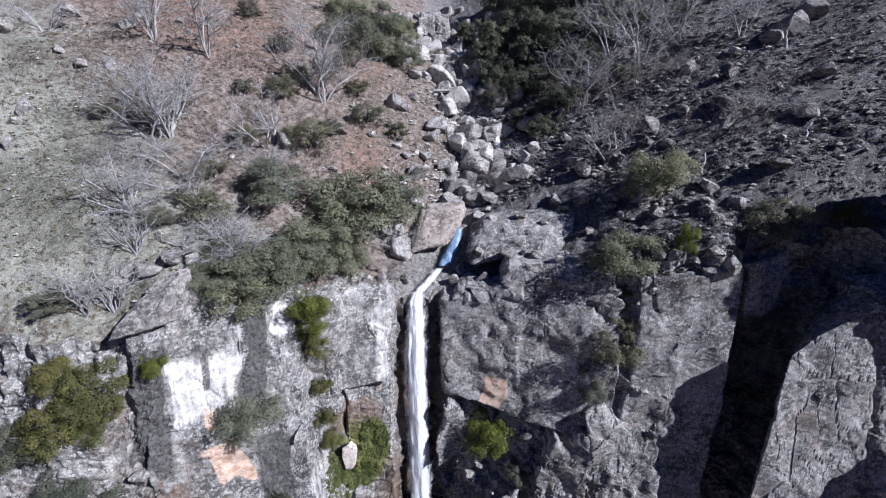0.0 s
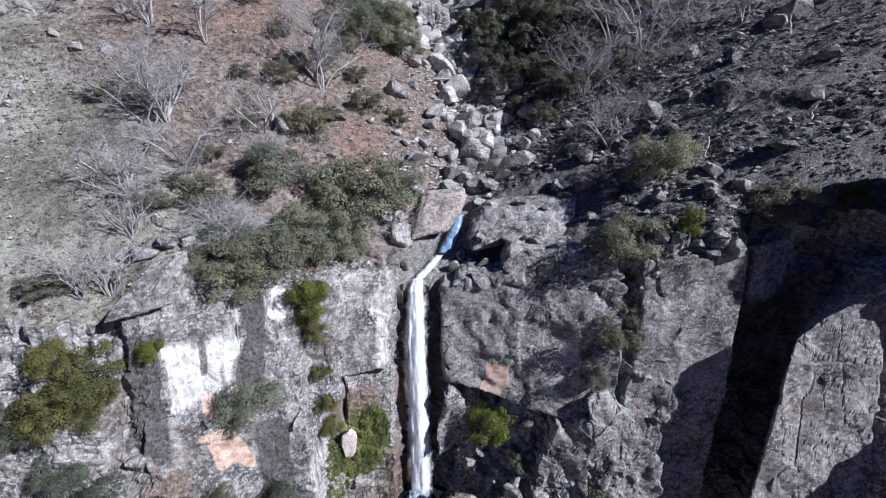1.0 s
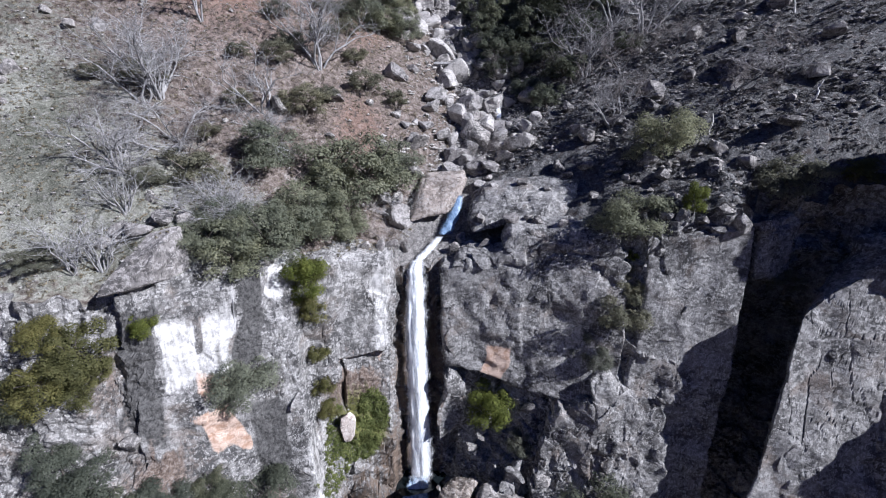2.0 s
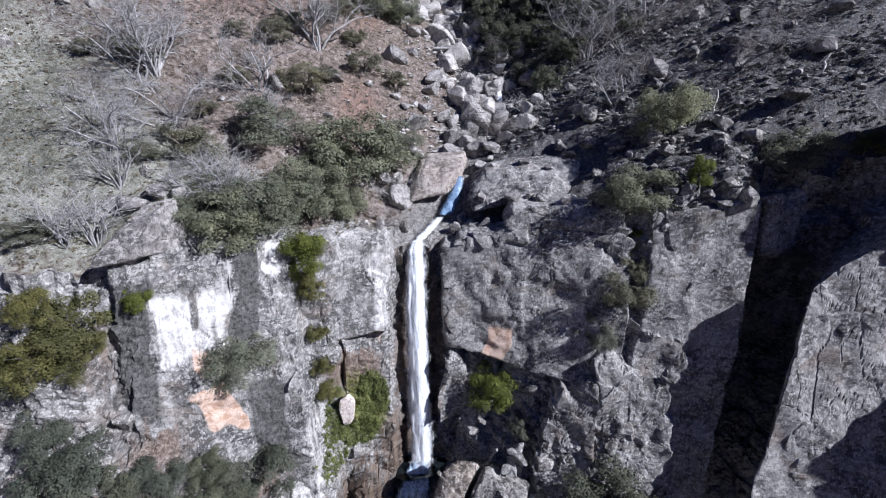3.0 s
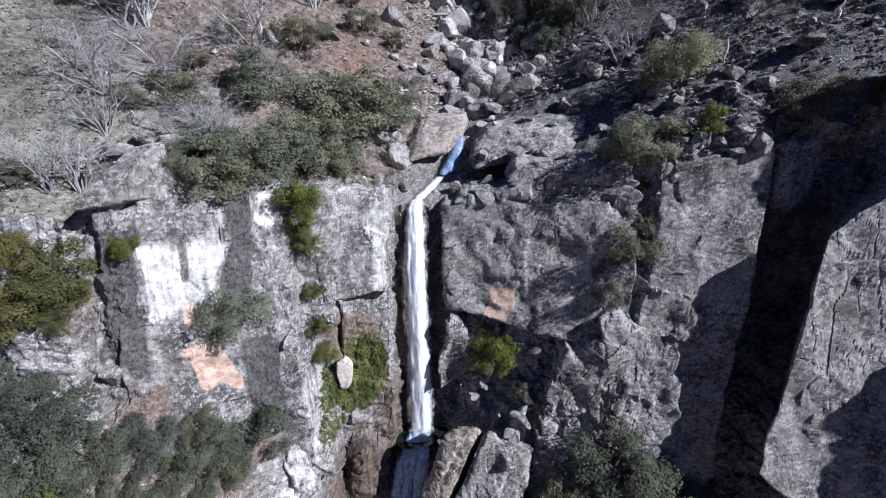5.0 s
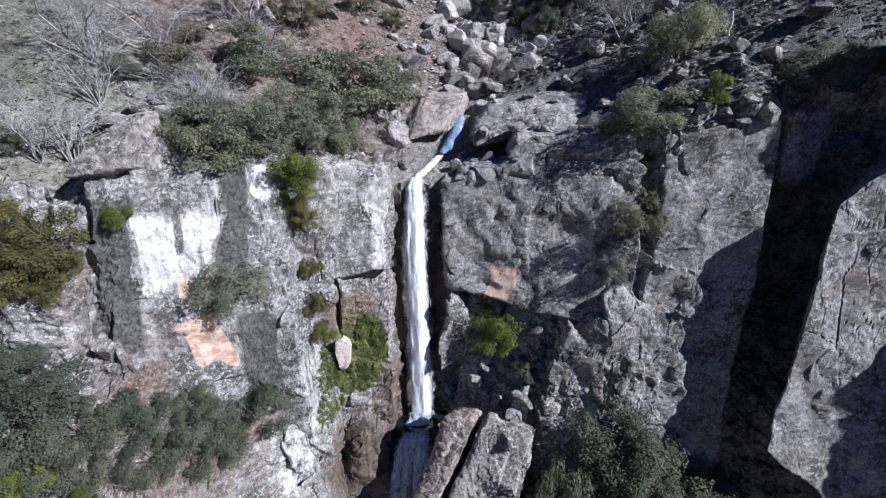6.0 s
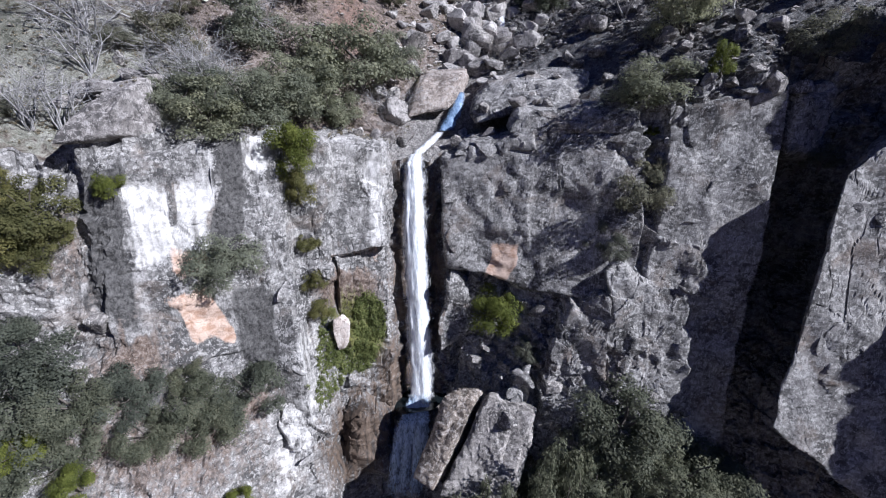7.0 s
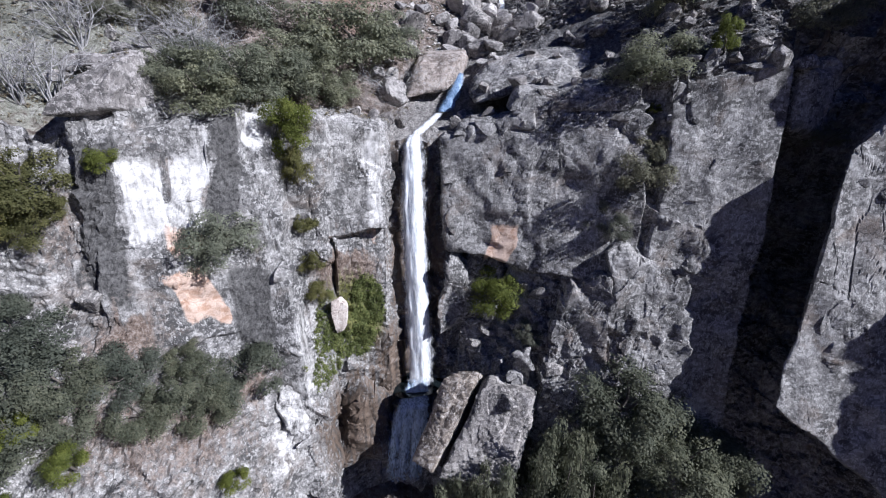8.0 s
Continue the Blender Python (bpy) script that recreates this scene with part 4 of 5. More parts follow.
# ---- boulders ----
def boulder_mesh(name, seed, mat, n=8, flat=0.7, cuts=9, rough=0.03):
    """A rounded block: a sphere cut by random planes, about 2 units across."""
    rng = np.random.RandomState(seed)
    planes = rng.normal(size=(cuts, 3))
    planes /= np.linalg.norm(planes, axis=1, keepdims=True)
    dist = rng.uniform(0.45, 0.84, cuts)
    a = np.linspace(-1, 1, n + 1)
    verts, faces, base = [], [], 0
    U, V = np.meshgrid(a, a)
    for axis in range(3):
        for side in (-1, 1):
            w = np.zeros((U.size, 3))
            w[:, axis], w[:, (axis + 1) % 3], w[:, (axis + 2) % 3] = side, np.tan(U.ravel() * 0.7854), np.tan(V.ravel() * 0.7854)
            verts.append(w)
            f = grid_faces(n + 1, n + 1) + base
            faces.append(f if side > 0 else f[:, ::-1])
            base += len(w)
    w = np.concatenate(verts)
    faces = np.concatenate(faces)
    key = np.round(w * 2048).astype(np.int64) + 4096
    _, first, inv = np.unique(key[:, 0] * 10 ** 9 + key[:, 1] * 20000 + key[:, 2], return_index=True, return_inverse=True)
    u = w[first] / np.linalg.norm(w[first], axis=1, keepdims=True)
    faces = inv.reshape(-1)[faces]
    r = 0.95 * (np.abs(u) ** 4).sum(1) ** -0.25
    for pl, di in zip(planes, dist):
        c = u @ pl
        lim = np.where(c > 0.05, di / np.maximum(c, 0.05), 9)
        h = np.clip(0.5 + (lim - r) / 0.035, 0, 1)
        r = lim * (1 - h) + r * h - 0.018 * h * (1 - h)
    p = u * r[:, None]
    p *= 1 + rough * fbm(p * 2.5 + seed, 3, seed)[:, None] + 0.5 * rough * fbm(p * 7 + seed, 2, seed + 9)[:, None]
    p *= (1, rng.uniform(0.6, 0.95), flat * rng.uniform(0.85, 1.15))
    return mesh_from(name, p, faces, mat, shade=False)


STONES = [boulder_mesh("boulder", 300 + i, BOULDER, flat=0.62 + 0.07 * (i % 5)) for i in range(8)]
PALE_STONES = [boulder_mesh("boulder", 320 + i, STREAM_ROCK, flat=0.6 + 0.08 * (i % 5)) for i in range(8)]
DARK_STONES = [boulder_mesh("boulder", 340 + i, DARK_ROCK, flat=0.55 + 0.07 * (i % 5)) for i in range(7)]
rng = np.random.RandomState(11)


def boulder(x, y, r, label, group, pool=None, sink=0.35, z=None, stretch=(1, 1, 1)):
    pool = pool or STONES
    ob = new("boulder", pool[rng.randint(len(pool))])
    base = drop(x, y) if z is None else z
    turn = Euler((rng.uniform(-0.6, 0.6), rng.uniform(-0.6, 0.6), rng.uniform(0, 6.28)))
    ob.matrix_world = Matrix.LocRotScale((x, y, base + r * (0.62 - sink)), turn, (r * stretch[0], r * stretch[1], r * stretch[2]))
    return tagged(ob, label, "boulder", group)


# the stream bed above the fall
for k in range(165):
    y = 33.5 + 34 * rng.uniform() ** 1.15
    side = rng.normal() * (3.2 + 0.04 * (y - 33)) + 0.1
    r = 0.45 + 1.3 * rng.uniform() ** 2.2 + (0.3 if abs(side) < 2 else 0)
    x = float(stream_x(y)) + side - 0.5
    if y < 38 and -3.2 < x < 2.4:
        continue
    boulder(x, y, r, "grey granite boulder in the stream bed", "stream bed boulders", PALE_STONES if rng.uniform() < 0.7 else STONES)
for x, y, r in ((3.0, 46.5, 2.1), (6.0, 47.0, 1.9), (4.6, 43.4, 1.8), (1.6, 44.5, 1.7), (2.6, 41.0, 1.6), (5.8, 41.8, 1.7), (0.6, 49.5, 1.8), (0.2, 56, 2.4), (2.4, 38.8, 1.1), (4.4, 37.8, 1.0)):
    boulder(x, y, r, "large pale grey granite boulder in the stream bed", "stream bed boulders", PALE_STONES, sink=0.25)
for k in range(42):
    y = 39 + 36 * rng.uniform()
    x = float(stream_x(y)) + rng.uniform(-5.5, 4.0)
    boulder(x, y, 0.9 + 0.9 * rng.uniform() ** 1.5, "large pale grey granite boulder in the stream bed", "stream bed boulders", PALE_STONES, sink=0.3)
# blocks about the notch and the brink
for x, y, r in ((-4.9, 33.4, 0.9), (-3.5, 31.7, 0.6), (-4.6, 31.2, 0.8), (-5.4, 30.2, 0.7), (-6.6, 29.4, 0.6), (0.9, 31.6, 0.8), (2.0, 31.4, 0.9), (1.6, 32.8, 0.7), (5.5, 30.5, 1.0), (3.2, 31.6, 0.5), (4.2, 30.9, 0.6), (3.4, 30.4, 0.7), (7.0, 30.6, 0.5), (7.6, 30.0, 0.6), (9.4, 29.0, 0.5), (-20.6, 24.2, 1.0), (-19.4, 25.0, 0.9), (-21.8, 24.4, 0.8), (-18.2, 25.4, 0.8), (-22.6, 23.6, 0.7), (-20.8, 26.2, 0.6)):
    boulder(x, y, r, "angular grey block near the cliff edge", "cliff edge blocks")
# right-hand slope
for x, y, r in ((21.6, 30.4, 0.9), (22.4, 28.7, 0.8), (20.6, 29.0, 0.6), (19.8, 38.0, 1.2), (35.5, 44.0, 1.9), (38.0, 45.0, 1.6), (33.5, 43.5, 1.3), (30.6, 33.8, 1.1), (33.6, 36.5, 1.0), (17.2, 26.2, 0.55), (18.4, 25.9, 0.6), (19.6, 25.5, 0.7), (20.6, 25.2, 0.8), (21.6, 25.0, 0.7), (22.8, 25.6, 0.8), (24.0, 25.2, 0.7), (16.2, 26.8, 0.6)):
    boulder(x, y, r, "weathered grey boulder on the dark slope", "slope boulders", sink=0.25)
for k in range(60):
    y = 26.5 + 20 * rng.uniform()
    x = float(stream_x(y)) + rng.uniform(7, 30)
    if y < float(brink_y(x)) + 0.8:
        continue
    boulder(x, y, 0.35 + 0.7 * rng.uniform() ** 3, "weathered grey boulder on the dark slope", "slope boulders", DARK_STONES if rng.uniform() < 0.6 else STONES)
# left-hand slope
for x, y, r in ((-14.8, 36.2, 1.15), (-33.2, 31.6, 0.8), (-34.5, 40, 0.9), (-30, 40.5, 0.8), (-37.5, 37, 1.0), (-29, 36.0, 0.7), (-31.0, 35.4, 0.7), (-32, 28.5, 0.7), (-35.5, 26, 0.8)):
    boulder(x, y, r, "pale grey boulder lying on the grassy slope", "slope boulders", sink=0.3)
for k in range(22):
    y = 23 + 22 * rng.uniform()
    x = float(stream_x(y)) - rng.uniform(5, 34)
    if y < float(brink_y(x)) + 1:
        continue
    boulder(x, y, 0.25 + 0.3 * rng.uniform() ** 2, "small grey stone lying on the slope", "slope stones")
# at the foot of the wall
for x, z, r in ((7.0, -1.5, 0.9), (8.0, -6.5, 1.0), (3.4, -5.4, 0.9), (2.2, -6.2, 0.8), (4.2, -7.4, 0.7), (14.4, -6, 0.8), (11.8, -6.2, 0.9), (-20.5, 1.5, 1.1), (-21.6, -1.2, 0.9)):
    y = face_at(x, z)
    boulder(x, y + r * 0.3, r, "angular grey block wedged at the cliff foot", "cliff foot blocks", DARK_STONES, z=z)
pale_stone = new("pale_stone", boulder_mesh("pale_stone", 390, granite("pale pinkish granite", (0.22, 0.19, 0.17), (0.48, 0.43, 0.40), (0.66, 0.62, 0.60), zones=False), n=14, flat=1.0, rough=0.07))
pale_stone.matrix_world = Matrix.LocRotScale((-8.2, 25.2, -2.0), Euler((0.15, 0.1, 0.3)), (0.8, 0.85, 1.85))
tagged(pale_stone, "pale upright stone among ivy on the cliff", "boulder")


def add_flakes():
    """Angular plates that stand proud of each wall, as its parts."""
    plates = [boulder_mesh("plate", 370 + i, GRANITE, n=7, flat=0.9, cuts=18, rough=0.02) for i in range(6)]
    shapes = []
    for me in plates:
        v = np.zeros(len(me.vertices) * 3)
        me.vertices.foreach_get("co", v)
        f = np.zeros(len(me.loops), dtype=np.int32)
        me.loops.foreach_get("vertex_index", f)
        shapes.append((v.reshape(-1, 3), f.reshape(-1, 4)))
        bpy.data.meshes.remove(me)
    for ob, corners, seed in WALLS:
        tree = BVHTree.FromObject(ob, deps)
        c = [Vector(v) for v in corners]
        size = (c[1] - c[0]).length
        for k in range(int(np.clip(size * 0.9, 4, 9))):
            u, t = rng.uniform(0.04, 0.96), rng.uniform(0.08, 0.97)
            p = c[0].lerp(c[1], u).lerp(c[4].lerp(c[5], u), t)
            hit = tree.ray_cast(p + Vector((0, -4, 0.5)), Vector((0, 1, -0.1)))
            if hit[0] is None:
                continue
            r = 0.3 + 1.0 * rng.uniform() ** 2
            turn = hit[1].to_track_quat("Z", "Y").to_matrix().to_4x4() @ Matrix.Rotation(rng.uniform(0, 6.28), 4, "Z")
            m = np.array(Matrix.Translation(hit[0]) @ turn @ Matrix.Diagonal((r * rng.uniform(0.8, 1.7), r, 0.10 + 0.10 * r, 1)))
            v, f = shapes[rng.randint(6)]
            w = v @ m[:3, :3].T + m[:3, 3]
            child("rock_flake", mesh_from("rock_flake", w, f, GRANITE, cliff_zones(w), shade=False), ob)


add_flakes()


def small_stones(name, count, place, mat, label, size=(0.05, 0.2)):
    """Loose stones that nobody could count, in one mesh."""
    ico = np.array([(0, 0, 1), (0.9, 0, 0.3), (0.28, 0.85, 0.3), (-0.72, 0.53, 0.35), (-0.72, -0.53, 0.25), (0.28, -0.85, 0.3), (0, 0, -0.6)])
    fc = np.array([(0, 1, 2), (0, 2, 3), (0, 3, 4), (0, 4, 5), (0, 5, 1), (6, 2, 1), (6, 3, 2), (6, 4, 3), (6, 5, 4), (6, 1, 5)])
    verts, faces = [], []
    for k in range(count):
        x, y = place()
        r = size[0] + (size[1] - size[0]) * rng.uniform() ** 2.5
        q = ico * rng.uniform(0.7, 1.3, (7, 3)) * r * (1, 1, 0.75)
        a = rng.uniform(0, 6.28)
        q = np.stack([q[:, 0] * math.cos(a) - q[:, 1] * math.sin(a), q[:, 0] * math.sin(a) + q[:, 1] * math.cos(a), q[:, 2]], 1)
        faces.append(fc + 7 * len(verts))
        verts.append(q + (x, y, drop(x, y) + 0.1 * r))
    me = mesh_from(name, np.concatenate(verts), np.concatenate(faces), mat, shade=False)
    return tagged(new(name, me), label, "stones", kind="stuff")


def left_spot():
    while True:
        y = 19 + 41 * rng.uniform()
        x = float(stream_x(y)) - rng.uniform(2, 36)
        if y > float(brink_y(x)) + 0.5:
            return x, y


def right_spot():
    while True:
        y = 25 + 45 * rng.uniform()
        x = float(stream_x(y)) + rng.uniform(3, 46)
        if y > float(brink_y(x)) + 0.5 and not (x < 13.5 and y < 36.5):
            return x, y


def bed_spot():
    while True:
        y = 33 + 36 * rng.uniform()
        x = float(stream_x(y)) + rng.normal() * 3.6
        if y > 37.6 or x < -4.2:
            return x, y


small_stones("slope_gravel", 3000, left_spot, STONES[0].materials[0], "loose grey stones strewn over the slope", (0.04, 0.22))
small_stones("slope_rubble", 5200, right_spot, STONES[0].materials[0], "grey rubble strewn over the dark slope", (0.06, 0.40))
small_stones("stream_rubble", 2200, bed_spot, STREAM_ROCK, "grey rubble between the stream boulders", (0.12, 0.45))


# ---- plants ----
def leaf_cloud(points, outward, size, seed, slim=0.55):
    """Small pointed leaf sprigs, one four-cornered blade each."""
    r = np.random.RandomState(seed)
    n = len(points)
    nrm = outward * 1.5 + r.normal(size=(n, 3)) * 0.5 + (0.1, -0.15, 0.6)
    nrm /= np.linalg.norm(nrm, axis=1, keepdims=True)
    t = np.cross(nrm, r.normal(size=(n, 3)))
    t /= np.maximum(np.linalg.norm(t, axis=1, keepdims=True), 1e-6)
    b = np.cross(nrm, t)
    s = (size * r.uniform(0.6, 1.4, n))[:, None]
    v = np.stack([points - t * s, points + b * s * slim, points + t * s, points - b * s * slim], 1).reshape(-1, 3)
    return v, np.arange(n * 4).reshape(n, 4)


def crown_mesh(name, mat, seed, leaves=5200, size=0.036, lobes=13, tall=1.0, low=-0.08, full=1.0):
    """An uneven crown about 2 units across, built of lobes with gaps between them."""
    r = np.random.RandomState(seed)
    lobes = int(lobes * 2.4)
    ang = r.uniform(0, 6.28, lobes)
    rad = 0.78 * np.sqrt(r.uniform(0.03, 1, lobes))
    c = np.stack([rad * np.cos(ang), rad * np.sin(ang), low + 0.25 + tall * r.uniform(0.0, 1.0, lobes) * (1.1 - 0.5 * rad)], 1)
    lr = full * r.uniform(0.15, 0.32, lobes)
    pick = r.choice(lobes, leaves, p=lr ** 2 / (lr ** 2).sum())
    u = r.normal(size=(leaves, 3))
    u /= np.linalg.norm(u, axis=1, keepdims=True)
    u[:, 2] = np.where(u[:, 2] < -0.35, -u[:, 2], u[:, 2])
    bumpy = 1 + 0.5 * fbm(u * 2.2 + pick[:, None] * 7.1, 3, seed)
    d = lr[pick] * bumpy * r.uniform(0.3, 1.0, leaves) ** 0.5 * np.where(r.uniform(size=leaves) < 0.12, 1.22, 1.0)
    p = c[pick] + u * d[:, None] * (1, 1, 0.85)
    v, f = leaf_cloud(p, u, size, seed + 1)
    return mesh_from(name, v, f, mat, shade=False)


def tube(verts, faces, a, b, ra, rb, sides=5):
    a, b = Vector(a), Vector(b)
    d = (b - a).normalized()
    s = d.orthogonal().normalized()
    t = d.cross(s)
    base = len(verts)
    for c, r in ((a, ra), (b, rb)):
        for k in range(sides):
            w = 6.2832 * k / sides
            verts.append(c + (s * math.cos(w) + t * math.sin(w)) * r)
    for k in range(sides):
        faces.append((base + k, base + (k + 1) % sides, base + sides + (k + 1) % sides, base + sides + k))


def chain_mesh(name, mat, points, radii, sides=5):
    """One tapering limb through the points."""
    verts, faces = [], []
    for k, (p, r) in enumerate(zip(points, radii)):
        d = (points[min(k + 1, len(points) - 1)] - points[max(k - 1, 0)]).normalized()
        s = d.cross(Vector((0.3, 0.9, 0.31))).normalized()
        t = d.cross(s)
        for j in range(sides):
            w = 6.2832 * j / sides
            verts.append(tuple(p + (s * math.cos(w) + t * math.sin(w)) * r))
    for k in range(len(points) - 1):
        for j in range(sides):
            a, b = k * sides + j, k * sides + (j + 1) % sides
            faces.append((a, b, b + sides, a + sides))
    return mesh_from(name, verts, faces, mat)


def trunk_and_limbs(mat, seed, root, height=0.75, r0=0.075):
    """A short crooked trunk that forks into limbs under the crown."""
    r = random.Random(seed)
    pts = [Vector((0, 0, -0.15))]
    for k in range(3):
        pts.append(pts[-1] + Vector((r.uniform(-0.05, 0.05), r.uniform(-0.05, 0.05), height * 0.25)))
    child("trunk", chain_mesh("trunk", mat, pts, [r0, r0 * 0.85, r0 * 0.75, r0 * 0.66], 7), root)
    for k in range(3):
        d, q = Vector((math.cos(k * 2.1 + seed), math.sin(k * 2.1 + seed), 1.1)), [pts[-1] - Vector((0, 0, 0.03))]
        for j in range(4):
            d = (d + Vector((r.uniform(-0.4, 0.4), r.uniform(-0.4, 0.4), 0.1))).normalized()
            q.append(q[-1] + d * height * 0.25)
        child("limb", chain_mesh("limb", mat, q, [r0 * 0.5 * 0.72 ** j for j in range(5)]), root)


def bare_parts(seed, mat, root, stems=3, spread=0.55, levels=4, droop=0.0, thick=0.02):
    """Leafless tree of one unit height: stems, limbs, and the fine twigs in one mesh."""
    r = random.Random(seed)
    twig = ([], [])
    def grow(p, d, length, rad, level):
        steps = 4 if level < 2 else 3
        pts, radii = [p], [rad]
        for j in range(steps):
            d = (d + Vector((r.gauss(0, 0.22), r.gauss(0, 0.22), r.gauss(0.05 - droop * level * 0.1, 0.16)))).normalized()
            q = p + d * length / steps
            if level > 1:
                tube(*twig, p, q, rad, rad * 0.86, 3)
            if level < levels and (j > 0 or level > 0):
                for b in range((1, 2, 2, 2, 1, 0)[level]):
                    side = Vector((r.gauss(0, 1), r.gauss(0, 1), r.gauss(0.1, 0.5))).normalized()
                    grow(q, (d * 0.55 + side * 0.8).normalized(), length * r.uniform(0.42, 0.70), rad * 0.58, level + 1)
            p, rad = q, rad * 0.86
            pts.append(p)
            radii.append(rad)
        if level < 2:
            name = "stem" if level == 0 else "limb"
            child(name, chain_mesh(name, mat, pts, radii), root)
    for k in range(stems):
        a = 6.283 * k / stems + r.uniform(0, 1)
        d = Vector((math.cos(a) * spread, math.sin(a) * spread, 1)).normalized()
        grow(Vector((math.cos(a) * 0.03, math.sin(a) * 0.03, -0.04)), d, r.uniform(0.62, 0.85), thick, 0)
    tagged(child("twig_crown", mesh_from("twig_crown", [tuple(v) for v in twig[0]], twig[1], mat), root), kind="stuff")


def tree_kind(name, leaf_mat, seed, bark=None, **kw):
    root = new(name)
    trunk_and_limbs(bark or BARK, seed, root)
    child("crown", crown_mesh("crown", leaf_mat, seed, **kw), root)
    return root


def bare_kind(name, seed, mat=None, **kw):
    root = new(name)
    bare_parts(seed, mat or PALE_BARK, root, **kw)
    return root


USED = set()
def plant(kind, x, y, width, label, category, group="", z=None, tall=1.0, lean=0):
    """Puts a copy of a kind at (x, y), at that crown width (bare kinds: height); the first use takes the model itself."""
    z = drop(x, y) if z is None else z
    s = 1.22 * width / 2.0 if any(c.name.startswith("crown") for c in kind.children) else 1.15 * width
    turn = Matrix.Rotation(radians(lean), 4, 'X') @ Matrix.Rotation(rng.uniform(0, 6.28), 4, 'Z')
    m = Matrix.Translation((x, y, z - 0.03 * s)) @ turn @ Matrix.Diagonal((s, s, s * tall, 1))
    if kind.name in USED:
        ob = copy_thing(kind, m @ Matrix.Diagonal([1 / v for v in kind.scale] + [1]))
    else:
        USED.add(kind.name)
        ob = kind
        ob.matrix_basis = m
    return tagged(ob, label, category, group)


FAR_OAKS = [tree_kind("evergreen_oak", SHADE_TONED_LEAF, 411 + i, leaves=6000, lobes=14, size=0.036) for i in range(3)]
OAKS = [tree_kind("evergreen_oak", OAK_LEAF, 401 + i, leaves=13500, size=0.0245, lobes=14 + i, tall=1.05 + 0.08 * i, low=-0.24, full=1.12) for i in range(5)]
SHADE_TONED_OAKS = [tree_kind("evergreen_oak", SHADE_TONED_LEAF, 414 + i, leaves=13500, size=0.023, lobes=15) for i in range(3)]
GREYS = [tree_kind("evergreen_shrub", GREY_LEAF, 421 + i, leaves=9500, size=0.026, lobes=11 + i, tall=1.0) for i in range(3)]
BRIGHTS = [tree_kind("green_shrub", BRIGHT_LEAF, 431 + i, leaves=10500, lobes=11, tall=1.0, size=0.029, full=1.25) for i in range(3)]
OLIVES = [tree_kind("olive_green_shrub", OLIVE_LEAF, 441 + i, leaves=10000, size=0.028, lobes=12, tall=1.0, full=1.2) for i in range(2)]
BARES = [bare_kind("bare_tree", 451 + i, stems=4 + (i * 2) % 4, spread=0.45 + 0.12 * i, levels=3, thick=0.018) for i in range(4)]
STEMMY = [bare_kind("bare_thicket", 481 + i, stems=9 + 3 * i, spread=0.38, levels=2, thick=0.013) for i in range(2)]
SPRAWLS = [bare_kind("dead_tree", 461 + i, stems=5, spread=1.6, droop=0.5, levels=3, thick=0.022) for i in range(2)]
HAZES = [bare_kind("leafless_shrub", 471 + i, mat=bark_material("brown grey twigs", (0.11, 0.095, 0.09), (0.26, 0.235, 0.22)), stems=5, spread=0.9, levels=3, thick=0.016) for i in range(2)]

# hedge of oaks along the brink and the oaks of the left slope
for k, (x, y, w) in enumerate(((-14.5, 32.6, 5.6), (-7.1, 34.0, 8.0), (-4.0, 36.4, 4.2), (-9.8, 33.0, 4.0), (-10.6, 29.4, 5.4), (-8.6, 30.2, 4.4), (-16.2, 24.7, 3.8), (-14.7, 24.3, 4.6), (-12.9, 26.0, 4.8), (-11.6, 28.2, 4.6), (-15.8, 26.2, 3.6),
                               (-10.0, 52, 6.2), (-12.1, 56, 5.8), (-7.5, 53.4, 4.3), (-5.1, 54.6, 4.4), (-9, 58, 5.5), (-6, 60, 5.0))):
    plant(OAKS[k % 5], x, y, w, "dense evergreen oak with dull green leaves on the slope", "tree", "evergreen oaks", tall=0.95)
for k, (x, y, w) in enumerate(((-19.0, 28.4, 4.6), (-19.4, 32, 2.2), (-12.7, 37, 4.2), (-17.7, 34.8, 2.5), (-17, 43.9, 2.7), (-15.5, 39.3, 3.3), (-25.4, 21.4, 2.6), (-27.9, 33, 2.0), (-7.9, 41.6, 3.2), (-5.1, 42, 2.8), (-12.5, 45, 3), (-21, 47, 2.6), (-14.9, 41.5, 3.0), (-11.0, 39.0, 2.4), (-13.2, 49.5, 3.4), (-18.6, 38.2, 2.2), (-9.4, 44.5, 2.6), (-10.8, 47.6, 3.0), (-24.4, 33.6, 3.4), (-21.0, 26.8, 2.4), (-31.5, 24.2, 2.6))):
    plant(GREYS[k % 3], x, y, w, "low grey-green evergreen shrub on the slope", "shrub", "slope shrubs", tall=0.85)
# right slope
plant(OAKS[1], 14.1, 27.5, 5.5, "broad rounded evergreen oak on the cliff edge", "tree", "evergreen oaks", tall=0.88, z=drop(14.1, 27.5) - 0.9)
plant(OAKS[3], 17.9, 31.6, 5.0, "dark evergreen oak among boulders", "tree", "evergreen oaks")
plant(GREYS[1], 24.6, 26.9, 4.2, "grey-green rounded evergreen shrub on the slope", "shrub", "slope shrubs", tall=1.1)
plant(BRIGHTS[0], 17.9, 26.3, 1.5, "small upright yellow-green bush on the cliff edge", "shrub", tall=1.8)
plant(BRIGHTS[1], 14.1, 26.7, 1.0, "low bright yellow-green tuft on the cliff edge", "shrub")
plant(OLIVES[0], 29.2, 26.6, 2.8, "dark olive shrub on the shaded cliff edge", "shrub", tall=0.8)
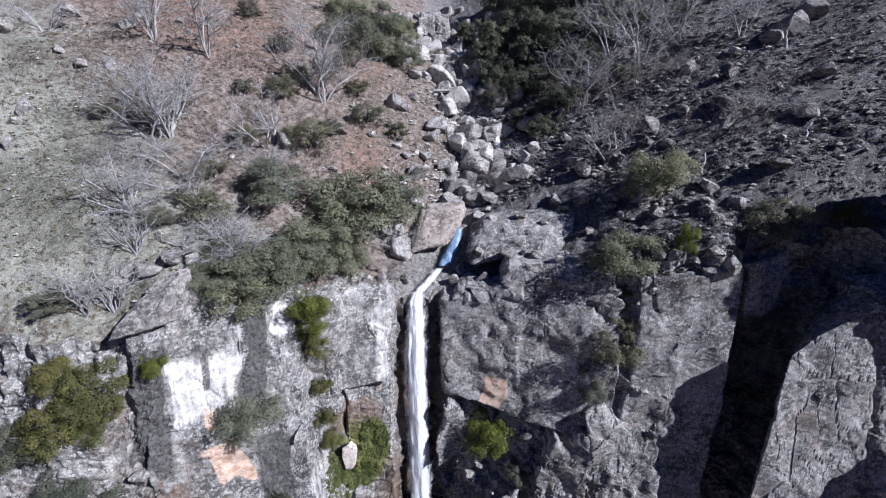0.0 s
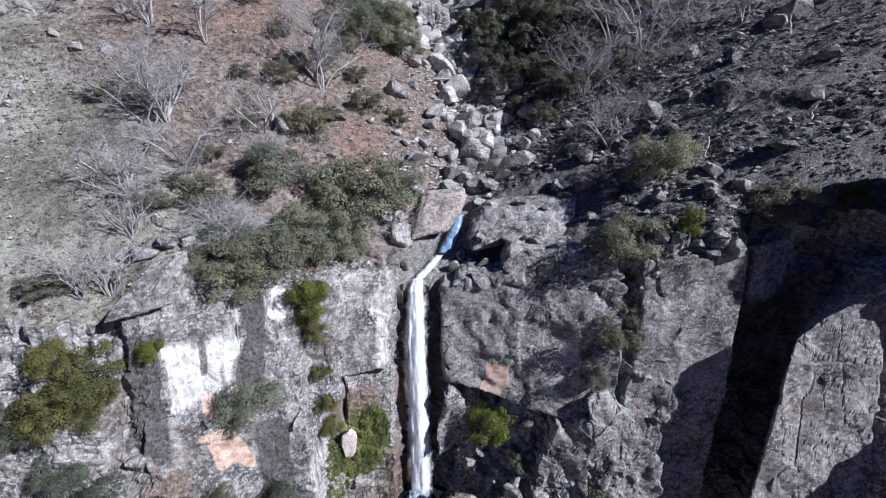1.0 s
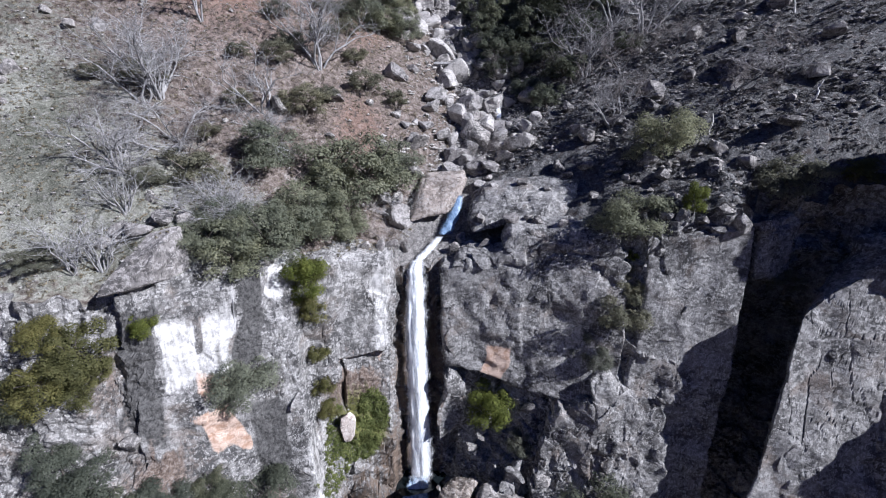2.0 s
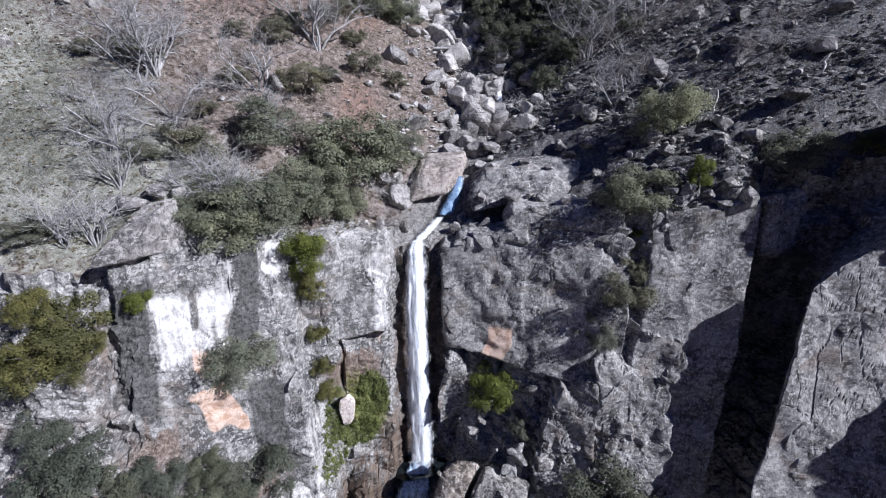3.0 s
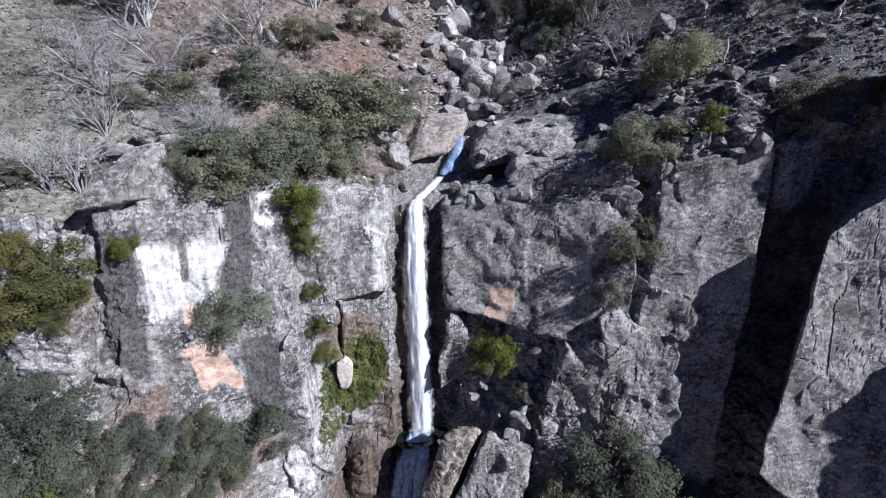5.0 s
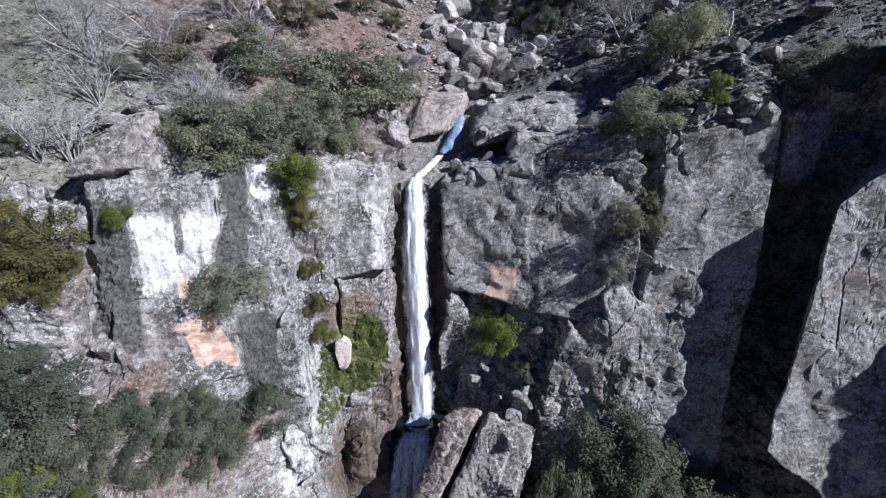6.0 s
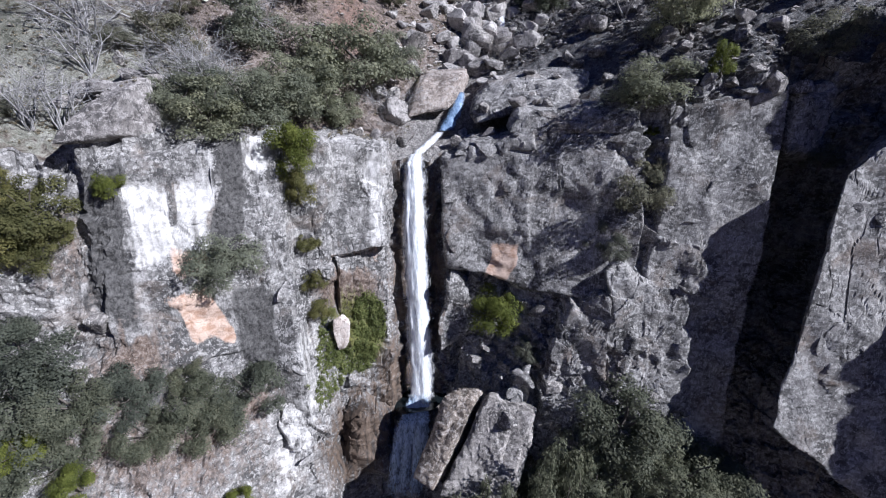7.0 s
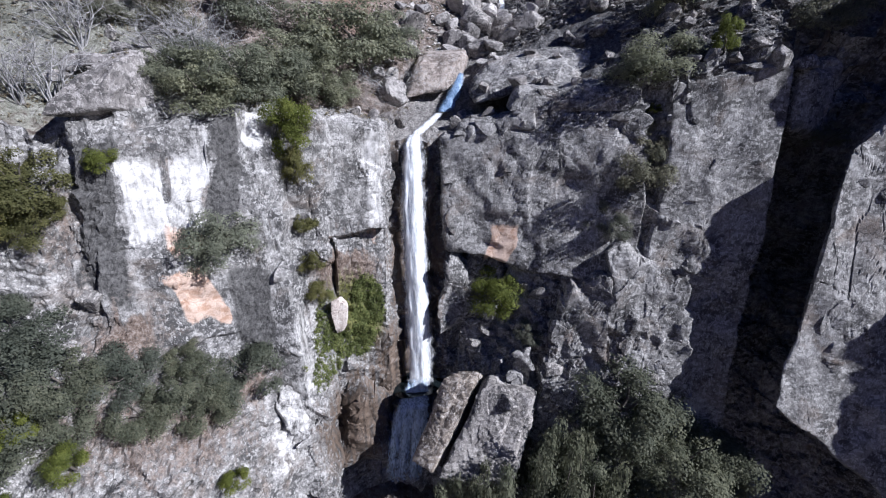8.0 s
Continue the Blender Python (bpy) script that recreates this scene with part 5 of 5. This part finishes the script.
# the last twelve oaks are added in place of the hill's shade
for k, (x, y, w) in enumerate(((7.4, 58.6, 5.4), (10.5, 59.2, 5.4), (5.2, 56.8, 5.0), (8.4, 54.2, 4.6), (11.2, 53.8, 5.1), (6.6, 53.2, 4.3), (12, 50, 4.8), (8.8, 51.4, 4.2), (14.1, 54.8, 5.1), (16.4, 56, 5.1), (4.4, 63, 4.4), (7.2, 50.4, 4.0), (11.2, 64.5, 5.8), (14.5, 62, 5.6), (19, 60, 5.5), (9.5, 47.5, 3.6), (8, 68, 6), (17, 68, 6), (22, 55, 4.5), (13.2, 46.2, 4.4), (11.2, 44.2, 3.6), (16.2, 50.5, 4.6), (18.4, 53, 5), (12.6, 57, 5.2), (20.5, 47.5, 3.0), (24, 52, 3.6), (28, 51, 3.2), (22.6, 58, 4.4), (30, 57, 4.0), (26, 60, 4.4), (34, 52, 3.0))):
    plant(FAR_OAKS[k % 3], x, y, w, "dark evergreen oak in the shaded wood by the stream, some added as shade", "tree", "stream wood")

# plants that grow out of the cliff
def on_face(kind, x, z, width, label, category, out=0.0, **kw):
    y = face_at(x, z + 0.2) - out
    return plant(kind, x, y + 0.04 * width, width, label, category, z=z - width * 0.16, lean=28, **kw)

on_face(GREYS[1], 13.6, 7.4, 3.9, "dark grey-green shrub growing in the crack of the wall", "shrub", out=-0.9, tall=1.2)
on_face(GREYS[0], 11.7, 4.4, 3.3, "grey-green shrub growing on the cliff", "shrub", out=-0.9, tall=0.9)
on_face(GREYS[2], 14.2, 9.8, 2.8, "grey-green shrub growing on the cliff", "shrub", out=-0.8)
plant(GREYS[2], 25.7, 25.9, 2.3, "grey shrub in the shaded cleft", "shrub", z=9.5)
on_face(OAKS[2], -13.9, 4.4, 4.2, "dark green oak growing out of the white wall", "tree", tall=0.9)
on_face(BRIGHTS[2], -9.95, 10.2, 2.9, "bright yellow-green shrub in the cleft beside the column", "shrub", tall=1.5)
on_face(OLIVES[0], -10.0, 8.0, 2.3, "olive shrub trailing down the cleft", "shrub", tall=1.5)
on_face(BRIGHTS[0], 4.3, -2.1, 4.0, "bright green shrub in the recess under the wall", "shrub")
on_face(GREYS[1], 6.4, -4.4, 2.2, "grey-green shrub at the foot of the wall", "shrub")
on_face(BRIGHTS[1], -19.0, 9.6, 1.7, "bright green tuft below the perched boulder", "shrub")
for x, z, w in ((-22.5, 8.4, 3.6), (-24.1, 6.8, 3.4), (-24.2, 9.6, 2.4), (-21.8, 7.0, 1.9), (-22.6, 5.8, 2.4)):
    on_face(OLIVES[int(abs(x * 10)) % 2], x, z, w, "olive-green shrub with sunlit yellowish leaves", "shrub", group="ledge shrubs")
for k, (x, z, w) in enumerate(((-26.2, 5.6, 3.6), (-24.5, 2.0, 3.4), (-23.3, -0.2, 4.8), (-23.4, -2.8, 5.0), (-21.3, -2.2, 4.0), (-18.8, -2.4, 3.6), (-16.4, -2.6, 2.4), (-13.2, -4.4, 4.6), (-15.0, -5.4, 3.8), (-16.0, -4.0, 4.0), (-18.0, -4.6, 3.4), (-21.6, -5.0, 3.8), (-24.4, -5.6, 4.2))):
    on_face(SHADE_TONED_OAKS[k % 3], x, z, w, "evergreen oak on the ledge below the cliff", "tree", group="ledge oaks", tall=0.9)
for x, z, w in ((-22.9, -3.6, 2.2), (-20.2, -5.6, 1.9), (-13.2, -9.6, 1.5), (-22.8, -7.0, 1.7)):
    on_face(BRIGHTS[int(abs(x)) % 3], x, z, w, "bright green bush among darker oaks", "shrub", group="ledge shrubs", out=1.2)
for k, (x, z, w) in enumerate(((12.4, -8.2, 6.6), (15.8, -11.4, 6.6), (18.6, -12.8, 6.0), (8.7, -14.0, 5.6), (12.4, -13.0, 6.4), (9.6, -10.6, 4.4), (5.0, -15.0, 4.0), (14.2, -10.0, 5.0))):
    on_face(SHADE_TONED_OAKS[k % 3], x, z, w, "shade-toned evergreen oak at the foot of the cliff", "tree", group="cliff foot oaks")

for x, y, z, w in ((2.4, 17.4, -10.6, 3.2), (4.6, 17.0, -10.2, 3.6), (7.0, 18.2, -9.2, 3.8), (0.2, 17.2, -11.6, 2.8), (9.4, 17.8, -9.0, 4.0)):
    base = drop(x, y)
    plant(SHADE_TONED_OAKS[int(abs(x * 3)) % 3], x, y, 1.2 * w, "dark evergreen oak before the split boulder", "tree", "cliff foot oaks", tall=(z - base) / (0.76 * w), z=base)
for x, z, w in ((-9.8, 11.2, 1.7), (-9.9, 4.6, 1.6), (-9.6, 1.8, 1.8), (-9.4, -0.6, 1.8)):
    on_face(OLIVES[int(abs(x * 10)) % 2], x, z, w, "olive shrub growing in the cleft", "shrub", group="cleft shrubs")
# leafless trees
for k, (x, y, h, tall) in enumerate(((-22.7, 40.5, 5.2, 1.1), (-12.3, 41.3, 5.6, 1.0), (-16, 35.4, 4.6, 0.9), (-27.5, 40.3, 4.0, 1.2), (-35.4, 37.7, 3.4, 0.8),
                                     (16, 46.4, 5.6, 1.0), (15.6, 36.9, 4.4, 0.9), (22.5, 48.5, 7.0, 1.0), (20, 51, 6, 1.0), (32, 46.2, 4.2, 1.0), (27, 50, 5, 1), (-4.0, 33.4, 2.6, 1.1), (-13.6, 47, 4.5, 1.0), (-23.0, 33.0, 5.4, 1.0), (-23.9, 32.2, 4.4, 1.0), (-15.2, 33.4, 4.4, 0.9), (-20.8, 30.8, 4.0, 0.9), (-23.0, 27.0, 3.8, 0.9))):
    plant(BARES[k % 4], x, y, h, "leafless grey tree with pale branching stems", "bare tree", "leafless trees", tall=tall)
for k, (x, y, h) in enumerate(((-22.3, 22.6, 3.4), (-22.0, 25.2, 3.0), (-23.6, 22.0, 3.2), (-23.2, 32.8, 3.8), (-16.8, 27.2, 3.2), (-15.4, 27.4, 3.0))):
    plant(STEMMY[k % 2], x, y, h, "thicket of bleached leafless stems", "bare tree", "leafless thickets")
for k, (x, y, h) in enumerate(((-22.6, 27.0, 3.4), (-21.0, 29.6, 3.2), (-16.5, 26.9, 3.4), (-18.2, 26.6, 3.0), (9, 41.3, 3.0), (27.6, 35.0, 3.2), (29, 34.6, 2.8), (-24, 31.4, 2.6))):
    plant(SPRAWLS[k % 2], x, y, h, "bleached dead tree sprawling over the slope", "dead tree", "dead trees", tall=0.75)
for k, (x, y, h) in enumerate(((4.6, 38.8, 2.6), (5.6, 39.6, 2.2), (16.8, 38.4, 3.4), (14.5, 45.5, 3.6), (25, 34.2, 2.6), (30, 36.5, 2.4), (-20, 30.4, 2.6), (-13, 42.6, 3.0), (-26, 29, 2.4), (18.8, 44.5, 3.4), (23.5, 43, 3.2), (-3.4, 31.6, 1.6), (6.6, 50.8, 3.0), (-5.2, 31.4, 1.8), (21.5, 46, 3))):
    plant(HAZES[k % 2], x, y, h, "twiggy leafless brown-grey shrub", "shrub", "leafless shrubs")
for x, y in ((21.8, 32.1), (28.7, 31.3), (34, 41.9)):
    s = new("dead_snag")
    verts, faces = [], []
    p, d = Vector((0, 0, -0.2)), Vector((rng.uniform(-0.4, 0.4), 0, 1))
    for j in range(6):
        q = p + (d + Vector((rng.uniform(-0.5, 0.5), rng.uniform(-0.5, 0.5), 0))).normalized() * 0.32
        tube(verts, faces, p, q, 0.11 - 0.013 * j, 0.10 - 0.013 * j, 6)
        p = q
    child("stem", mesh_from("stem", [tuple(v) for v in verts], faces, bark_material("bleached snag wood", (0.55, 0.53, 0.5), (0.8, 0.78, 0.75))), s)
    s.location = (x, y, drop(x, y))
    tagged(s, "white bleached dead snag on the dark slope", "dead tree", "snags")
log = new("fallen_log")
verts, faces = [], []
pts = [Vector((-1.2, 52.6, 0)), Vector((0.6, 52.8, 0)), Vector((2.4, 53.0, 0)), Vector((4.4, 53.4, 0))]
for v in pts:
    v.z = drop(v.x, v.y) + 0.45
pts = [Vector((v.x, v.y, pts[0].z + (pts[3].z - pts[0].z) * k / 3 + 0.2)) for k, v in enumerate(pts)]
for a, b, r in zip(pts, pts[1:], (0.17, 0.14, 0.11)):
    tube(verts, faces, a, b, r, r - 0.03, 7)
child("stem", mesh_from("stem", [tuple(v) for v in verts], faces, PALE_BARK), log)
tagged(log, "bleached fallen log lying across the stream boulders", "log")


# ---- ground cover ----
def scrub(name, count, spot, mat, label, size, blades=16, spread=0.3, tall=0.3):
    pts, outs = [], []
    for k in range(count):
        x, y = spot()
        w = rng.uniform(0.5, 1.3)
        u = rng.normal(size=(blades, 3))
        u[:, 2] = np.abs(u[:, 2])
        u /= np.linalg.norm(u, axis=1, keepdims=True)
        z = drop(x, y)
        pts.append(np.array((x, y, z - 0.03)) + u * np.array((spread, spread, tall)) * w * rng.uniform(0.4, 1, (blades, 1)))
        outs.append(u)
    v, f = leaf_cloud(np.concatenate(pts), np.concatenate(outs), size, 501)
    return tagged(new(name, mesh_from(name, v, f, mat, shade=False)), label, "ground cover", kind="stuff")


GRASS = foliage_material("dry grass", (0.17, 0.15, 0.105), (0.40, 0.36, 0.28), 0.9)
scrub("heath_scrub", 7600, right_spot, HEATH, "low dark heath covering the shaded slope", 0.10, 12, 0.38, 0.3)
scrub("dry_grass", 10000, left_spot, GRASS, "tufts of dry grass over the sunny slope", 0.075, 8, 0.25, 0.16)


def wall_cover(name, count, x_range, z_range, mat, label, size, keep):
    pts, outs = [], []
    while len(pts) < count:
        x, z = rng.uniform(*x_range), rng.uniform(*z_range)
        if not keep(x, z):
            pts.append(None)
            continue
        y = face_at(x, z)
        u = rng.normal(size=(14, 3))
        u[:, 1] = -np.abs(u[:, 1])
        u /= np.linalg.norm(u, axis=1, keepdims=True)
        pts.append(np.array((x, y + 0.02, z)) + u * (0.28, 0.22, 0.34) * rng.uniform(0.3, 1, (14, 1)))
        outs.append(u)
    v, f = leaf_cloud(np.concatenate([p for p in pts if p is not None]), np.concatenate(outs), size, 511)
    return tagged(new(name, mesh_from(name, v, f, mat, shade=False)), label, "ivy", kind="stuff")


def in_ivy(x, z):
    a = ((x + 6.2) / 1.3) ** 2 + ((z + 2.4) / 2.6) ** 2 < 1
    b = ((x + 8.9) / 0.9) ** 2 + ((z + 4.0) / 3.4) ** 2 < 1
    c = ((x + 7.4) / 1.6) ** 2 + ((z + 5.2) / 1.2) ** 2 < 1
    stone = ((x + 8.1) / 0.8) ** 2 + ((z + 2.1) / 1.6) ** 2 < 1
    return (a or b or c) and not stone


wall_cover("ivy", 2400, (-10, -4.6), (-8, 1), IVY_LEAF, "green ivy and moss hanging on the damp wall by the fall", 0.075, in_ivy)
